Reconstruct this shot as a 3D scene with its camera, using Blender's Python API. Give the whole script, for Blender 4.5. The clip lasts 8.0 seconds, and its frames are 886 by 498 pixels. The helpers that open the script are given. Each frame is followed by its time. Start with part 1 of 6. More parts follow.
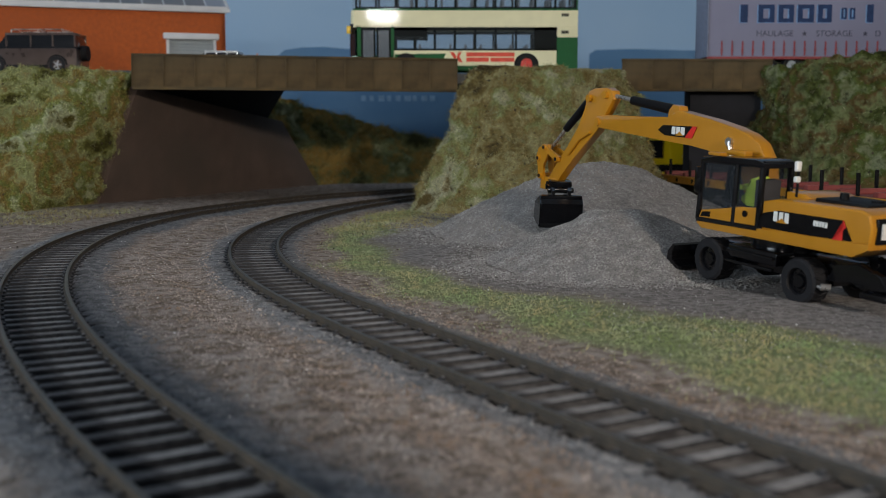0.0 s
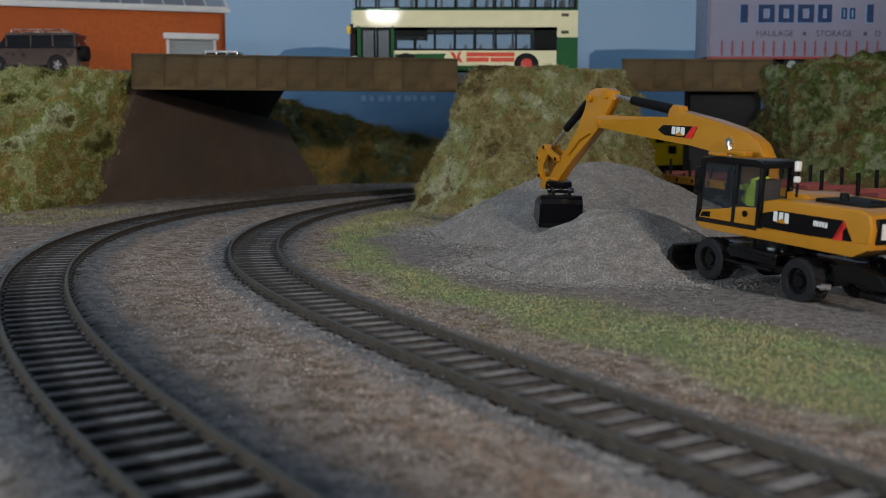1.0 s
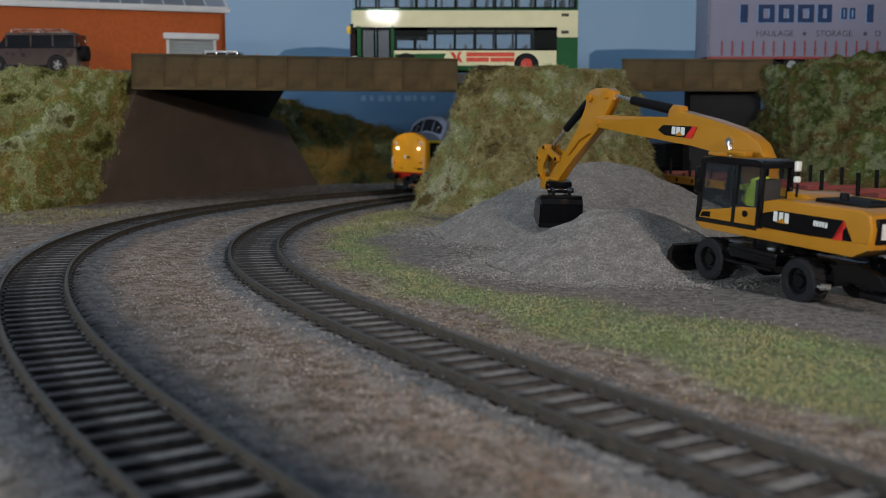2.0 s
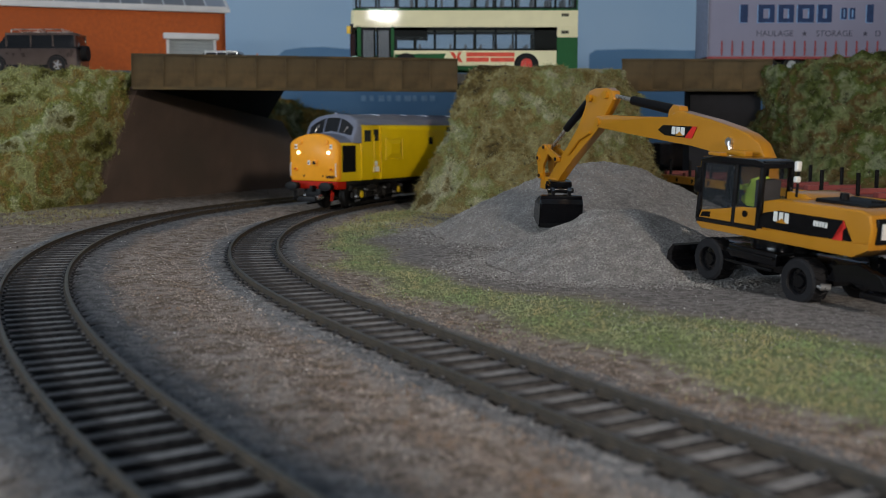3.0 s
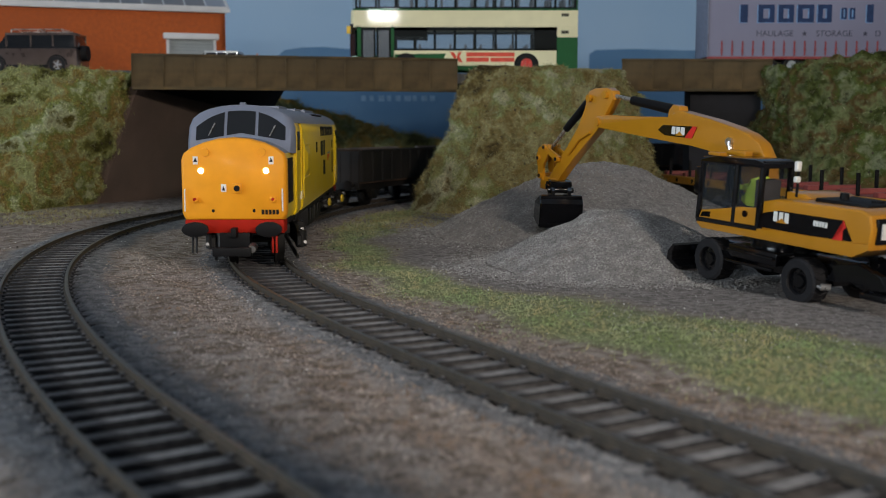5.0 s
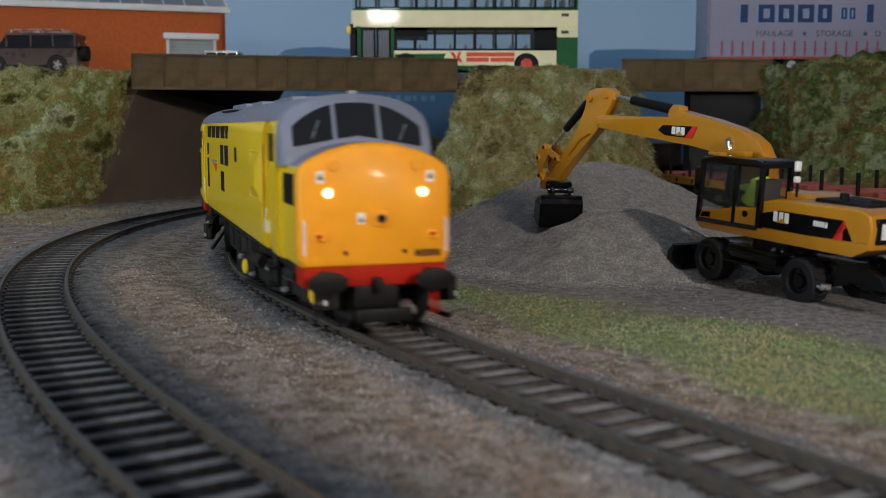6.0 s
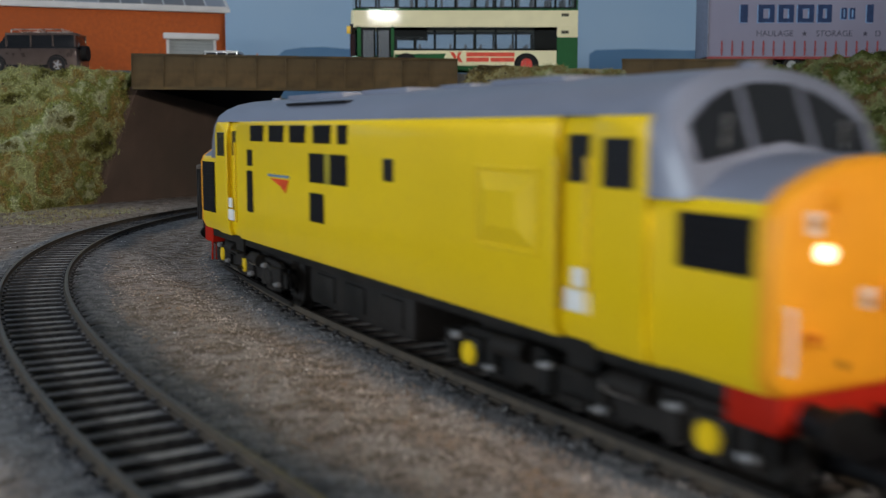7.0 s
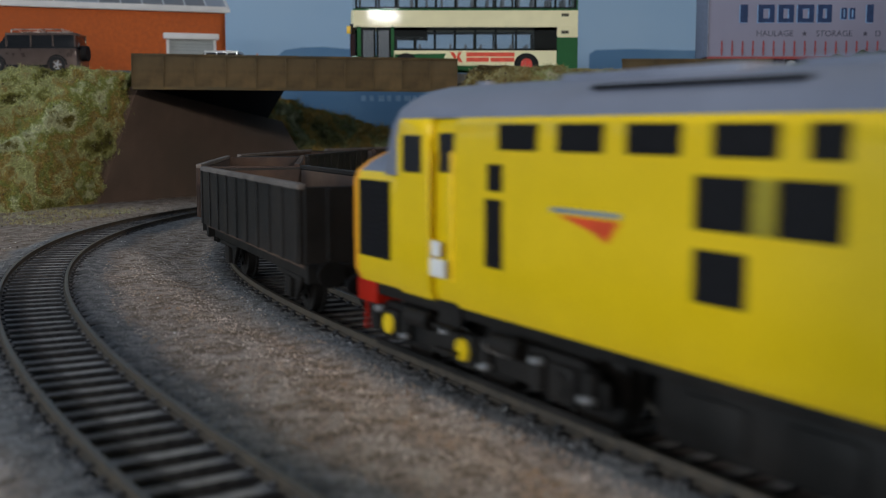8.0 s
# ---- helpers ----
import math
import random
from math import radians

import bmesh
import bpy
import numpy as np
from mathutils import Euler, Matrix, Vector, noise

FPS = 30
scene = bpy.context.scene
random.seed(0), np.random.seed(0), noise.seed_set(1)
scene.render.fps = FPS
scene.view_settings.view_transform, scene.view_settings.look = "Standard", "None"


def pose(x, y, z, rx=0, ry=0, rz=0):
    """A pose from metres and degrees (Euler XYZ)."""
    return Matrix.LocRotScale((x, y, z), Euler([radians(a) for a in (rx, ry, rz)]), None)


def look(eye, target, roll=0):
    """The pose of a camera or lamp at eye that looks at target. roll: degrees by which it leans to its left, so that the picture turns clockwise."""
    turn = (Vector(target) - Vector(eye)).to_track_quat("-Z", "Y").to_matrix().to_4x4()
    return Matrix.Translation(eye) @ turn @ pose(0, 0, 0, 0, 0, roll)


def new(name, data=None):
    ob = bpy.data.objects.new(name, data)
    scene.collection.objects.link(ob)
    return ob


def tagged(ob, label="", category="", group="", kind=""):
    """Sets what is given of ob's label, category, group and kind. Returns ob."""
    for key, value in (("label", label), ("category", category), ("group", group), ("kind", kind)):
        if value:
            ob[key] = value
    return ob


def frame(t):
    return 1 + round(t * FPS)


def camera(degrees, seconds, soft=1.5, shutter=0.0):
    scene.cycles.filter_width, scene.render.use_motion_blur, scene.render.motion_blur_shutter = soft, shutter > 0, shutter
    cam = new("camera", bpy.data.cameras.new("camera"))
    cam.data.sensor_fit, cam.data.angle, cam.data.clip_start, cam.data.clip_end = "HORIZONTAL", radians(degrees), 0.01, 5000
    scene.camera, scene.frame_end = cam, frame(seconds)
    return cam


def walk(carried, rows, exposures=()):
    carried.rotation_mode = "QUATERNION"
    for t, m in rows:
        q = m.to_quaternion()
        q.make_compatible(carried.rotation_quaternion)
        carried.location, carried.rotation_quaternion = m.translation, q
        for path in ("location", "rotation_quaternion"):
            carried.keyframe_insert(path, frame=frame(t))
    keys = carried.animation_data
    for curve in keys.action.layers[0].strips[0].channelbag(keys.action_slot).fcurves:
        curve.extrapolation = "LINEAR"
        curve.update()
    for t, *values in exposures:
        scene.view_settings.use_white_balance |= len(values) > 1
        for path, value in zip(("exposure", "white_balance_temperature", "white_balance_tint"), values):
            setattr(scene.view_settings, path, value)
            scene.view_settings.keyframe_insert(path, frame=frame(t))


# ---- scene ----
U = 0.001  # the models are drawn in millimetres

cam = camera(45.92, 8.0, soft=0.9, shutter=0.6)
cam.data.dof.use_dof = True
cam.data.dof.focus_distance = 0.37
cam.data.dof.aperture_fstop = 30
EYE = pose(0, 0, 0.0438, 83.394, 0, 0)
walk(cam, [(0.0, EYE), (8.0, EYE)])

# ---------------------------------------------------------------- light
world = bpy.data.worlds.new("room_air")
world.use_nodes = True
world.node_tree.nodes["Background"].inputs[0].default_value = (0.55, 0.68, 0.9, 1)
world.node_tree.nodes["Background"].inputs[1].default_value = 0.12
scene.world = world
scene.view_settings.exposure = 0.0


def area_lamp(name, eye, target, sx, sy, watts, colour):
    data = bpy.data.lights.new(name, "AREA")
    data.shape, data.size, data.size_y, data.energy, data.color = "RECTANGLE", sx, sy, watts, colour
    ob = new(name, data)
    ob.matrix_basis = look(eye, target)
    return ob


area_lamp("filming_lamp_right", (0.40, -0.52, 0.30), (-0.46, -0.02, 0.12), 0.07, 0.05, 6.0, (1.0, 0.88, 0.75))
# unseen lamp added apart from the back one, clear of the camera body
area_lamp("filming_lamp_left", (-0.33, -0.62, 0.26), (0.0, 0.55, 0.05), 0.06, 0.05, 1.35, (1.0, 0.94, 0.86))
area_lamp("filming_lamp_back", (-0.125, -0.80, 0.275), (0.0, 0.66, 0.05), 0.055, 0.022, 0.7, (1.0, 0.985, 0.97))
# cool fill added from the left; no window is known there
area_lamp("cool_left_fill", (-2.5, -0.9, 0.52), (0.0, 0.3, 0.0), 1.2, 0.62, 38.0, (0.82, 0.95, 1.06))
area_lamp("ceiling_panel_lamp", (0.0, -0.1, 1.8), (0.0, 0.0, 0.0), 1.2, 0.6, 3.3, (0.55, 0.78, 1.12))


# ---------------------------------------------------------------- materials
def mat(name, colour, rough=0.6, metal=0.0, spread=0.15, scale=300, bump=0.0, bump_scale=900, second=None, coat=0.0, spec=0.5,
        islands=0.0, objects=0.0, stain=None, stain_scale=40, coat_rough=0.12):
    """A procedural surface: colour with fine grain and broad stains, roughness variation and fine relief. Scales are per metre."""
    m = bpy.data.materials.new(name)
    m.use_nodes = True
    nt = m.node_tree
    n, l = nt.nodes, nt.links
    b = n["Principled BSDF"]
    b.inputs["Metallic"].default_value = metal
    b.inputs["Coat Weight"].default_value = coat
    b.inputs["Coat Roughness"].default_value = coat_rough
    b.inputs["Specular IOR Level"].default_value = spec
    co = n.new("ShaderNodeTexCoord")
    fine = n.new("ShaderNodeTexNoise")
    fine.inputs["Scale"].default_value, fine.inputs["Detail"].default_value = scale, 5
    l.new(co.outputs["Object"], fine.inputs["Vector"])
    ramp = n.new("ShaderNodeValToRGB")
    c2 = second or [c * (1 - spread) for c in colour]
    c1 = colour if second else [min(1, c * (1 + spread)) for c in colour]
    ramp.color_ramp.elements[0].position, ramp.color_ramp.elements[1].position = 0.35, 0.65
    ramp.color_ramp.elements[0].color, ramp.color_ramp.elements[1].color = (*c2, 1), (*c1, 1)
    l.new(fine.outputs["Fac"], ramp.inputs[0])
    last = ramp.outputs[0]
    if stain:
        broad = n.new("ShaderNodeTexNoise")
        broad.inputs["Scale"].default_value, broad.inputs["Detail"].default_value = stain_scale, 4
        l.new(co.outputs["Object"], broad.inputs["Vector"])
        rr = n.new("ShaderNodeValToRGB")
        rr.color_ramp.elements[0].position, rr.color_ramp.elements[1].position = 0.42, 0.68
        l.new(broad.outputs["Fac"], rr.inputs[0])
        mx = n.new("ShaderNodeMixRGB")
        l.new(rr.outputs[0], mx.inputs[0])
        l.new(last, mx.inputs[1])
        mx.inputs[2].default_value = (*stain, 1)
        last = mx.outputs[0]
    if islands or objects:
        hs = n.new("ShaderNodeHueSaturation")
        src = n.new("ShaderNodeNewGeometry").outputs["Random Per Island"] if islands else n.new("ShaderNodeObjectInfo").outputs["Random"]
        mr = n.new("ShaderNodeMapRange")
        k = islands or objects
        mr.inputs["To Min"].default_value, mr.inputs["To Max"].default_value = 1 - k, 1 + k
        l.new(src, mr.inputs["Value"])
        l.new(mr.outputs[0], hs.inputs["Value"])
        l.new(last, hs.inputs["Color"])
        last = hs.outputs[0]
    l.new(last, b.inputs["Base Color"])
    rmap = n.new("ShaderNodeMapRange")
    rmap.inputs["To Min"].default_value, rmap.inputs["To Max"].default_value = max(0.02, rough - 0.1), min(1, rough + 0.1)
    l.new(fine.outputs["Fac"], rmap.inputs["Value"])
    l.new(rmap.outputs[0], b.inputs["Roughness"])
    if bump:
        bn = n.new("ShaderNodeTexNoise")
        bn.inputs["Scale"].default_value, bn.inputs["Detail"].default_value = bump_scale, 4
        l.new(co.outputs["Object"], bn.inputs["Vector"])
        bp = n.new("ShaderNodeBump")
        bp.inputs["Strength"].default_value, bp.inputs["Distance"].default_value = bump, 0.0006
        l.new(bn.outputs["Fac"], bp.inputs["Height"])
        l.new(bp.outputs[0], b.inputs["Normal"])
    return m


def glass(name, colour=(0.8, 0.85, 0.88), alpha=0.25, rough=0.05):
    m = bpy.data.materials.new(name)
    m.use_nodes = True
    b = m.node_tree.nodes["Principled BSDF"]
    b.inputs["Base Color"].default_value = (*colour, 1)
    b.inputs["Roughness"].default_value = rough
    b.inputs["Alpha"].default_value = alpha
    return m


def glow(name, colour, strength):
    m = bpy.data.materials.new(name)
    m.use_nodes = True
    b = m.node_tree.nodes["Principled BSDF"]
    b.inputs["Base Color"].default_value = (*colour, 1)
    b.inputs["Emission Color"].default_value = (*colour, 1)
    b.inputs["Emission Strength"].default_value = strength
    return m


def zoned(name, attr, zones, scale, bump):
    """Ground whose colour is mixed from up to three scatter materials by the painted zones of its mesh."""
    m = bpy.data.materials.new(name)
    m.use_nodes = True
    nt = m.node_tree
    n, l = nt.nodes, nt.links
    b = n["Principled BSDF"]
    b.inputs["Roughness"].default_value = 0.95
    b.inputs["Specular IOR Level"].default_value = 0.2
    co = n.new("ShaderNodeTexCoord")
    at = n.new("ShaderNodeAttribute")
    at.attribute_name = attr
    sep = n.new("ShaderNodeSeparateColor")
    l.new(at.outputs["Color"], sep.inputs[0])
    last = None
    for i, (ca, cb) in enumerate(zones):
        no = n.new("ShaderNodeTexNoise")
        no.inputs["Scale"].default_value, no.inputs["Detail"].default_value = scale * (1 + 0.3 * i), 8
        l.new(co.outputs["Object"], no.inputs["Vector"])
        rp = n.new("ShaderNodeValToRGB")
        rp.color_ramp.elements[0].position, rp.color_ramp.elements[1].position = 0.38, 0.62
        rp.color_ramp.elements[0].color, rp.color_ramp.elements[1].color = (*ca, 1), (*cb, 1)
        l.new(no.outputs["Fac"], rp.inputs[0])
        if last is None:
            last = rp.outputs[0]
        else:
            mx = n.new("ShaderNodeMixRGB")
            l.new(sep.outputs[i - 1], mx.inputs[0])
            l.new(last, mx.inputs[1])
            l.new(rp.outputs[0], mx.inputs[2])
            last = mx.outputs[0]
    l.new(last, b.inputs["Base Color"])
    bn = n.new("ShaderNodeTexNoise")
    bn.inputs["Scale"].default_value, bn.inputs["Detail"].default_value = 900, 4
    l.new(co.outputs["Object"], bn.inputs["Vector"])
    bp = n.new("ShaderNodeBump")
    bp.inputs["Strength"].default_value, bp.inputs["Distance"].default_value = bump, 0.0008
    l.new(bn.outputs["Fac"], bp.inputs["Height"])
    l.new(bp.outputs[0], b.inputs["Normal"])
    return m


GROUND = zoned("ballasted_ground", "zone", [((0.15, 0.115, 0.09), (0.34, 0.295, 0.265)), ((0.11, 0.112, 0.12), (0.235, 0.24, 0.25)),
                                            ((0.14, 0.17, 0.075), (0.25, 0.27, 0.15)), ((0.13, 0.118, 0.112), (0.25, 0.23, 0.22))], 260, 0.8)
STONE_TAN = mat("tan_ballast", (0.33, 0.285, 0.26), 0.9, second=(0.19, 0.13, 0.09), scale=110, islands=0.45)
STONE_GREY = mat("grey_ballast", (0.22, 0.222, 0.23), 0.9, second=(0.10, 0.10, 0.107), scale=200, islands=0.35)
GRAVEL = mat("grey_gravel", (0.25, 0.24, 0.235), 0.95, second=(0.15, 0.143, 0.14), scale=500, bump=0.8, bump_scale=1300, stain=(0.23, 0.20, 0.18), stain_scale=25)
GRAVEL_BIT = mat("gravel_grains", (0.28, 0.27, 0.262), 0.85, second=(0.17, 0.163, 0.16), scale=200, islands=0.34)
def mottled(name, colours, scale, gain, bump=0.0):
    """Matted turf: patches of several colours at two scales, with fibre-to-fibre variation."""
    m = mat(name, (0.2, 0.2, 0.1), 0.95, spec=0.08, bump=bump, bump_scale=600)
    nt = m.node_tree
    n, l = nt.nodes, nt.links
    b = n["Principled BSDF"]
    co = n.new("ShaderNodeTexCoord")
    patch = n.new("ShaderNodeTexNoise")
    patch.inputs["Scale"].default_value, patch.inputs["Detail"].default_value, patch.inputs["Roughness"].default_value = scale, 6.0, 0.66
    patch.inputs["Distortion"].default_value = 0.1
    l.new(co.outputs["Object"], patch.inputs["Vector"])
    rp = n.new("ShaderNodeValToRGB")
    rp.color_ramp.elements[0].position, rp.color_ramp.elements[0].color = 0.35, (*colours[0], 1)
    rp.color_ramp.elements[1].position, rp.color_ramp.elements[1].color = 0.66, (*colours[-1], 1)
    for k, c in enumerate(colours[1:-1]):
        rp.color_ramp.elements.new(0.35 + 0.31 * (k + 1) / (len(colours) - 1)).color = (*c, 1)
    l.new(patch.outputs["Fac"], rp.inputs[0])
    hs = n.new("ShaderNodeHueSaturation")
    mr = n.new("ShaderNodeMapRange")
    mr.inputs["To Min"].default_value, mr.inputs["To Max"].default_value = gain * 0.8, gain * 1.2
    l.new(n.new("ShaderNodeNewGeometry").outputs["Random Per Island"], mr.inputs["Value"])
    l.new(mr.outputs[0], hs.inputs["Value"])
    l.new(rp.outputs[0], hs.inputs["Color"])
    l.new(hs.outputs[0], b.inputs["Base Color"])
    return m


LEFT_PATCHES = [(0.05, 0.045, 0.012), (0.16, 0.16, 0.045), (0.33, 0.36, 0.17), (0.23, 0.155, 0.05), (0.17, 0.20, 0.055), (0.42, 0.44, 0.27), (0.10, 0.085, 0.02)]
MOUND_PATCHES = [(0.06, 0.045, 0.02), (0.17, 0.13, 0.05), (0.28, 0.26, 0.13), (0.19, 0.14, 0.055), (0.22, 0.24, 0.10), (0.37, 0.36, 0.24), (0.12, 0.09, 0.035)]
RIGHT_PATCHES = [(0.025, 0.03, 0.01), (0.08, 0.095, 0.025), (0.17, 0.19, 0.085), (0.12, 0.075, 0.03), (0.08, 0.11, 0.025), (0.23, 0.25, 0.14), (0.05, 0.05, 0.02)]
TURFS = {}
for key, colours in (("olive", LEFT_PATCHES), ("tan", MOUND_PATCHES), ("moss", RIGHT_PATCHES)):
    TURFS[key] = (mottled("matted_turf_" + key, colours, 27, 0.8, 1.0), mottled("grass_fibre_" + key, colours, 27, {"olive": 1.4, "tan": 1.28, "moss": 0.7}[key]))
GRASS = TURFS["tan"][1]
GRASS_PALE = mottled("pale_grass_fibre", [(0.27, 0.28, 0.15), (0.33, 0.31, 0.20), (0.23, 0.27, 0.11)], 60, 1.1)
VERGE = mottled("short_verge_grass", [(0.15, 0.19, 0.07), (0.27, 0.31, 0.16), (0.30, 0.25, 0.13), (0.18, 0.27, 0.11), (0.33, 0.34, 0.19)], 34, 1.3)
LITTER = mat("dark_litter", (0.05, 0.035, 0.02), 0.9, islands=0.6, scale=100)
DARK_GROWTH = mottled("dark_growth", [(0.05, 0.05, 0.02), (0.14, 0.14, 0.055), (0.24, 0.15, 0.04), (0.12, 0.14, 0.06), (0.24, 0.24, 0.14)], 27, 1.3)
TURFS["dark"] = (DARK_GROWTH, DARK_GROWTH)
RAIL = mat("weathered_rail", (0.085, 0.066, 0.048), 0.6, metal=0.2, second=(0.05, 0.042, 0.034), scale=400)
RAIL_TOP = mat("polished_rail_head", (0.15, 0.135, 0.112), 0.4, metal=0.8, spread=0.2, scale=500)
# sleeper sides have their shade put into the colour; tops carry pale dust
SLEEPER_SHADE = mat("shaded_sleeper_side", (0.05, 0.049, 0.052), 0.8, second=(0.024, 0.024, 0.026), scale=500, spec=0.2)
SLEEPER_DUST = mat("dusty_sleeper_top", (0.185, 0.18, 0.186), 0.85, second=(0.085, 0.085, 0.09), scale=500, bump=0.4, objects=0.3, stain=(0.28, 0.27, 0.265), stain_scale=130, spec=0.25)
# loop bed coloured dark to paint in the shaded gaps between sleepers
BED = mat("shade_dark_track_bed", (0.12, 0.117, 0.12), 0.95, second=(0.04, 0.04, 0.043), scale=600, bump=0.6, spec=0.15)
BED_DUSTY = mat("dusty_track_bed", (0.17, 0.15, 0.135), 0.95, second=(0.05, 0.042, 0.038), scale=260, bump=0.6, spec=0.15)
CONCRETE_BROWN = mat("brown_abutment", (0.10, 0.068, 0.054), 0.9, spread=0.15, scale=60, bump=0.2, stain=(0.08, 0.06, 0.048), stain_scale=18)
GIRDER = mat("weathered_girder", (0.13, 0.086, 0.038), 0.8, second=(0.06, 0.042, 0.021), scale=70, bump=0.2, stain=(0.065, 0.055, 0.035), stain_scale=30, objects=0.15, spec=0.25)
# near-black that puts the shade under the deck into the colour
UNDER_DECK_SHADE = mat("under_deck_shade_tone", (0.02, 0.021, 0.027), 0.95, spread=0.2, scale=80)
ROAD = mat("road_grey", (0.10, 0.10, 0.10), 0.9, spread=0.15, scale=300, bump=0.2)
SKY_BLUE = mat("painted_sky", (0.30, 0.44, 0.61), 0.95, second=(0.27, 0.405, 0.575), scale=3, stain=(0.345, 0.475, 0.62), stain_scale=4, spec=0.1)
YELLOW = mat("yellow_paint", (0.79, 0.545, 0.003), 0.34, spread=0.03, scale=200, coat=0.3, stain=(0.74, 0.50, 0.004), stain_scale=12)
WARNING = mat("orange_yellow_paint", (0.82, 0.33, 0.014), 0.5, spread=0.04, scale=200, coat=0.04, spec=0.25)
ROOF_GREY = mat("roof_grey_paint", (0.165, 0.185, 0.25), 0.45, spread=0.06, scale=150, coat=0.2)
BLACK = mat("matt_black_plastic", (0.005, 0.005, 0.006), 0.5, spread=0.2, scale=400, spec=0.15)
GRILLE = mat("black_grille", (0.006, 0.006, 0.008), 0.6, spread=0.3, scale=900, spec=0.15)
CHASSIS = mat("dark_chassis", (0.006, 0.006, 0.006), 0.6, spread=0.3, scale=300, bump=0.2, stain=(0.018, 0.016, 0.015), stain_scale=60, spec=0.2)
RED = mat("red_paint", (0.34, 0.012, 0.004), 0.6, spread=0.1, scale=200, spec=0.12)
WHITE = mat("white_print", (0.75, 0.75, 0.73), 0.5, spread=0.05, scale=300)
STEEL = mat("bright_steel", (0.62, 0.61, 0.6), 0.28, metal=0.95, spread=0.1, scale=400)
DULL_STEEL = mat("dull_steel", (0.30, 0.30, 0.31), 0.5, metal=0.6, spread=0.2, scale=300)
PANE = mat("dark_window", (0.012, 0.014, 0.018), 0.1, spread=0.1, scale=50, spec=0.6)
LAMP_ON = glow("lit_headlamp", (1.0, 0.86, 0.55), 3.5)
WAGON_BLACK = mat("weathered_black_wagon", (0.008, 0.0075, 0.0075), 0.65, spread=0.4, scale=120, bump=0.3, stain=(0.02, 0.016, 0.014), stain_scale=45, spec=0.3)
WAGON_RUST = mat("rusty_brown_wagon", (0.045, 0.023, 0.017), 0.85, second=(0.022, 0.013, 0.011), scale=90, bump=0.2, stain=(0.09, 0.055, 0.036), stain_scale=50)
WAGON_RIM = mat("worn_wagon_rim", (0.11, 0.095, 0.088), 0.7, spread=0.3, scale=150)

RUBBER = mat("tyre_rubber", (0.009, 0.009, 0.011), 0.7, spread=0.2, scale=400, bump=0.3, spec=0.25)
CAT_YELLOW = mat("machine_yellow", (0.47, 0.20, 0.007), 0.35, spread=0.03, scale=200, coat=0.8, coat_rough=0.05)
GLOSS_BLACK = mat("gloss_black", (0.004, 0.004, 0.005), 0.15, spread=0.2, scale=200, spec=0.45)
CAB_GLASS = glass("cab_glass", (0.05, 0.06, 0.07), 0.22)
LIME = mat("lime_plastic", (0.45, 0.62, 0.05), 0.5)
RED_PRINT = mat("red_stripe_print", (0.6, 0.02, 0.015), 0.4)
SEAT = mat("dark_seat", (0.03, 0.03, 0.035), 0.8)


# ---------------------------------------------------------------- building blocks (all in millimetres)
def pose_mm(x, y, z, rx=0, ry=0, rz=0):
    return pose(x * U, y * U, z * U, rx, ry, rz)


def finish(name, bm, material, smooth=35):
    bmesh.ops.recalc_face_normals(bm, faces=bm.faces)
    bmesh.ops.scale(bm, vec=(U, U, U), verts=bm.verts)
    me = bpy.data.meshes.new(name)
    bm.to_mesh(me)
    bm.free()
    for m in material if isinstance(material, (list, tuple)) else [material]:
        me.materials.append(m)
    if smooth:
        me.polygons.foreach_set("use_smooth", [True] * len(me.polygons))
        me.set_sharp_from_angle(angle=radians(smooth))
    return me


def part(name, bm, material, parent=None, label="", at=None, smooth=35):
    ob = new(name, finish(name, bm, material, smooth))
    ob.parent = parent
    if at is not None:
        ob.matrix_basis = at
    return tagged(ob, label) if label else ob


def thing(name, m, label, category, group="", kind=""):
    ob = new(name)
    ob.empty_display_size = 0.005
    ob.matrix_basis = m
    return tagged(ob, label, category, group, kind)


def box(bm, x0, x1, y0, y1, z0, z1, bevel=0.0, seg=2):
    r = bmesh.ops.create_cube(bm, size=1)
    vs = r["verts"]
    bmesh.ops.scale(bm, vec=(x1 - x0, y1 - y0, z1 - z0), verts=vs)
    bmesh.ops.translate(bm, vec=((x0 + x1) / 2, (y0 + y1) / 2, (z0 + z1) / 2), verts=vs)
    if bevel:
        es = list({e for v in vs for e in v.link_edges})
        bmesh.ops.bevel(bm, geom=es, offset=bevel, segments=seg, affect="EDGES", profile=0.6)


def rod(bm, p, q, r, r2=None, seg=12):
    p, q = Vector(p), Vector(q)
    m = Matrix.Translation((p + q) / 2) @ (q - p).to_track_quat("Z", "Y").to_matrix().to_4x4()
    bmesh.ops.create_cone(bm, cap_ends=True, segments=seg, radius1=r, radius2=r if r2 is None else r2, depth=(q - p).length, matrix=m)


def prism(bm, profile, y0, y1, bevel=0.0, seg=2, axis="y"):
    """A plate: the outline (a, z) drawn out from y0 to y1."""
    def place(a, z, y):
        return (a, y, z) if axis == "y" else ((y, a, z) if axis == "x" else (a, z, y))
    lo = [bm.verts.new(place(a, z, y0)) for a, z in profile]
    hi = [bm.verts.new(place(a, z, y1)) for a, z in profile]
    faces = [bm.faces.new(lo), bm.faces.new(hi[::-1])]
    n = len(profile)
    for i in range(n):
        faces.append(bm.faces.new((lo[i], lo[(i + 1) % n], hi[(i + 1) % n], hi[i])))
    if bevel:
        es = list({e for f in faces[:2] for e in f.edges})
        bmesh.ops.bevel(bm, geom=es, offset=bevel, segments=seg, affect="EDGES", profile=0.6)


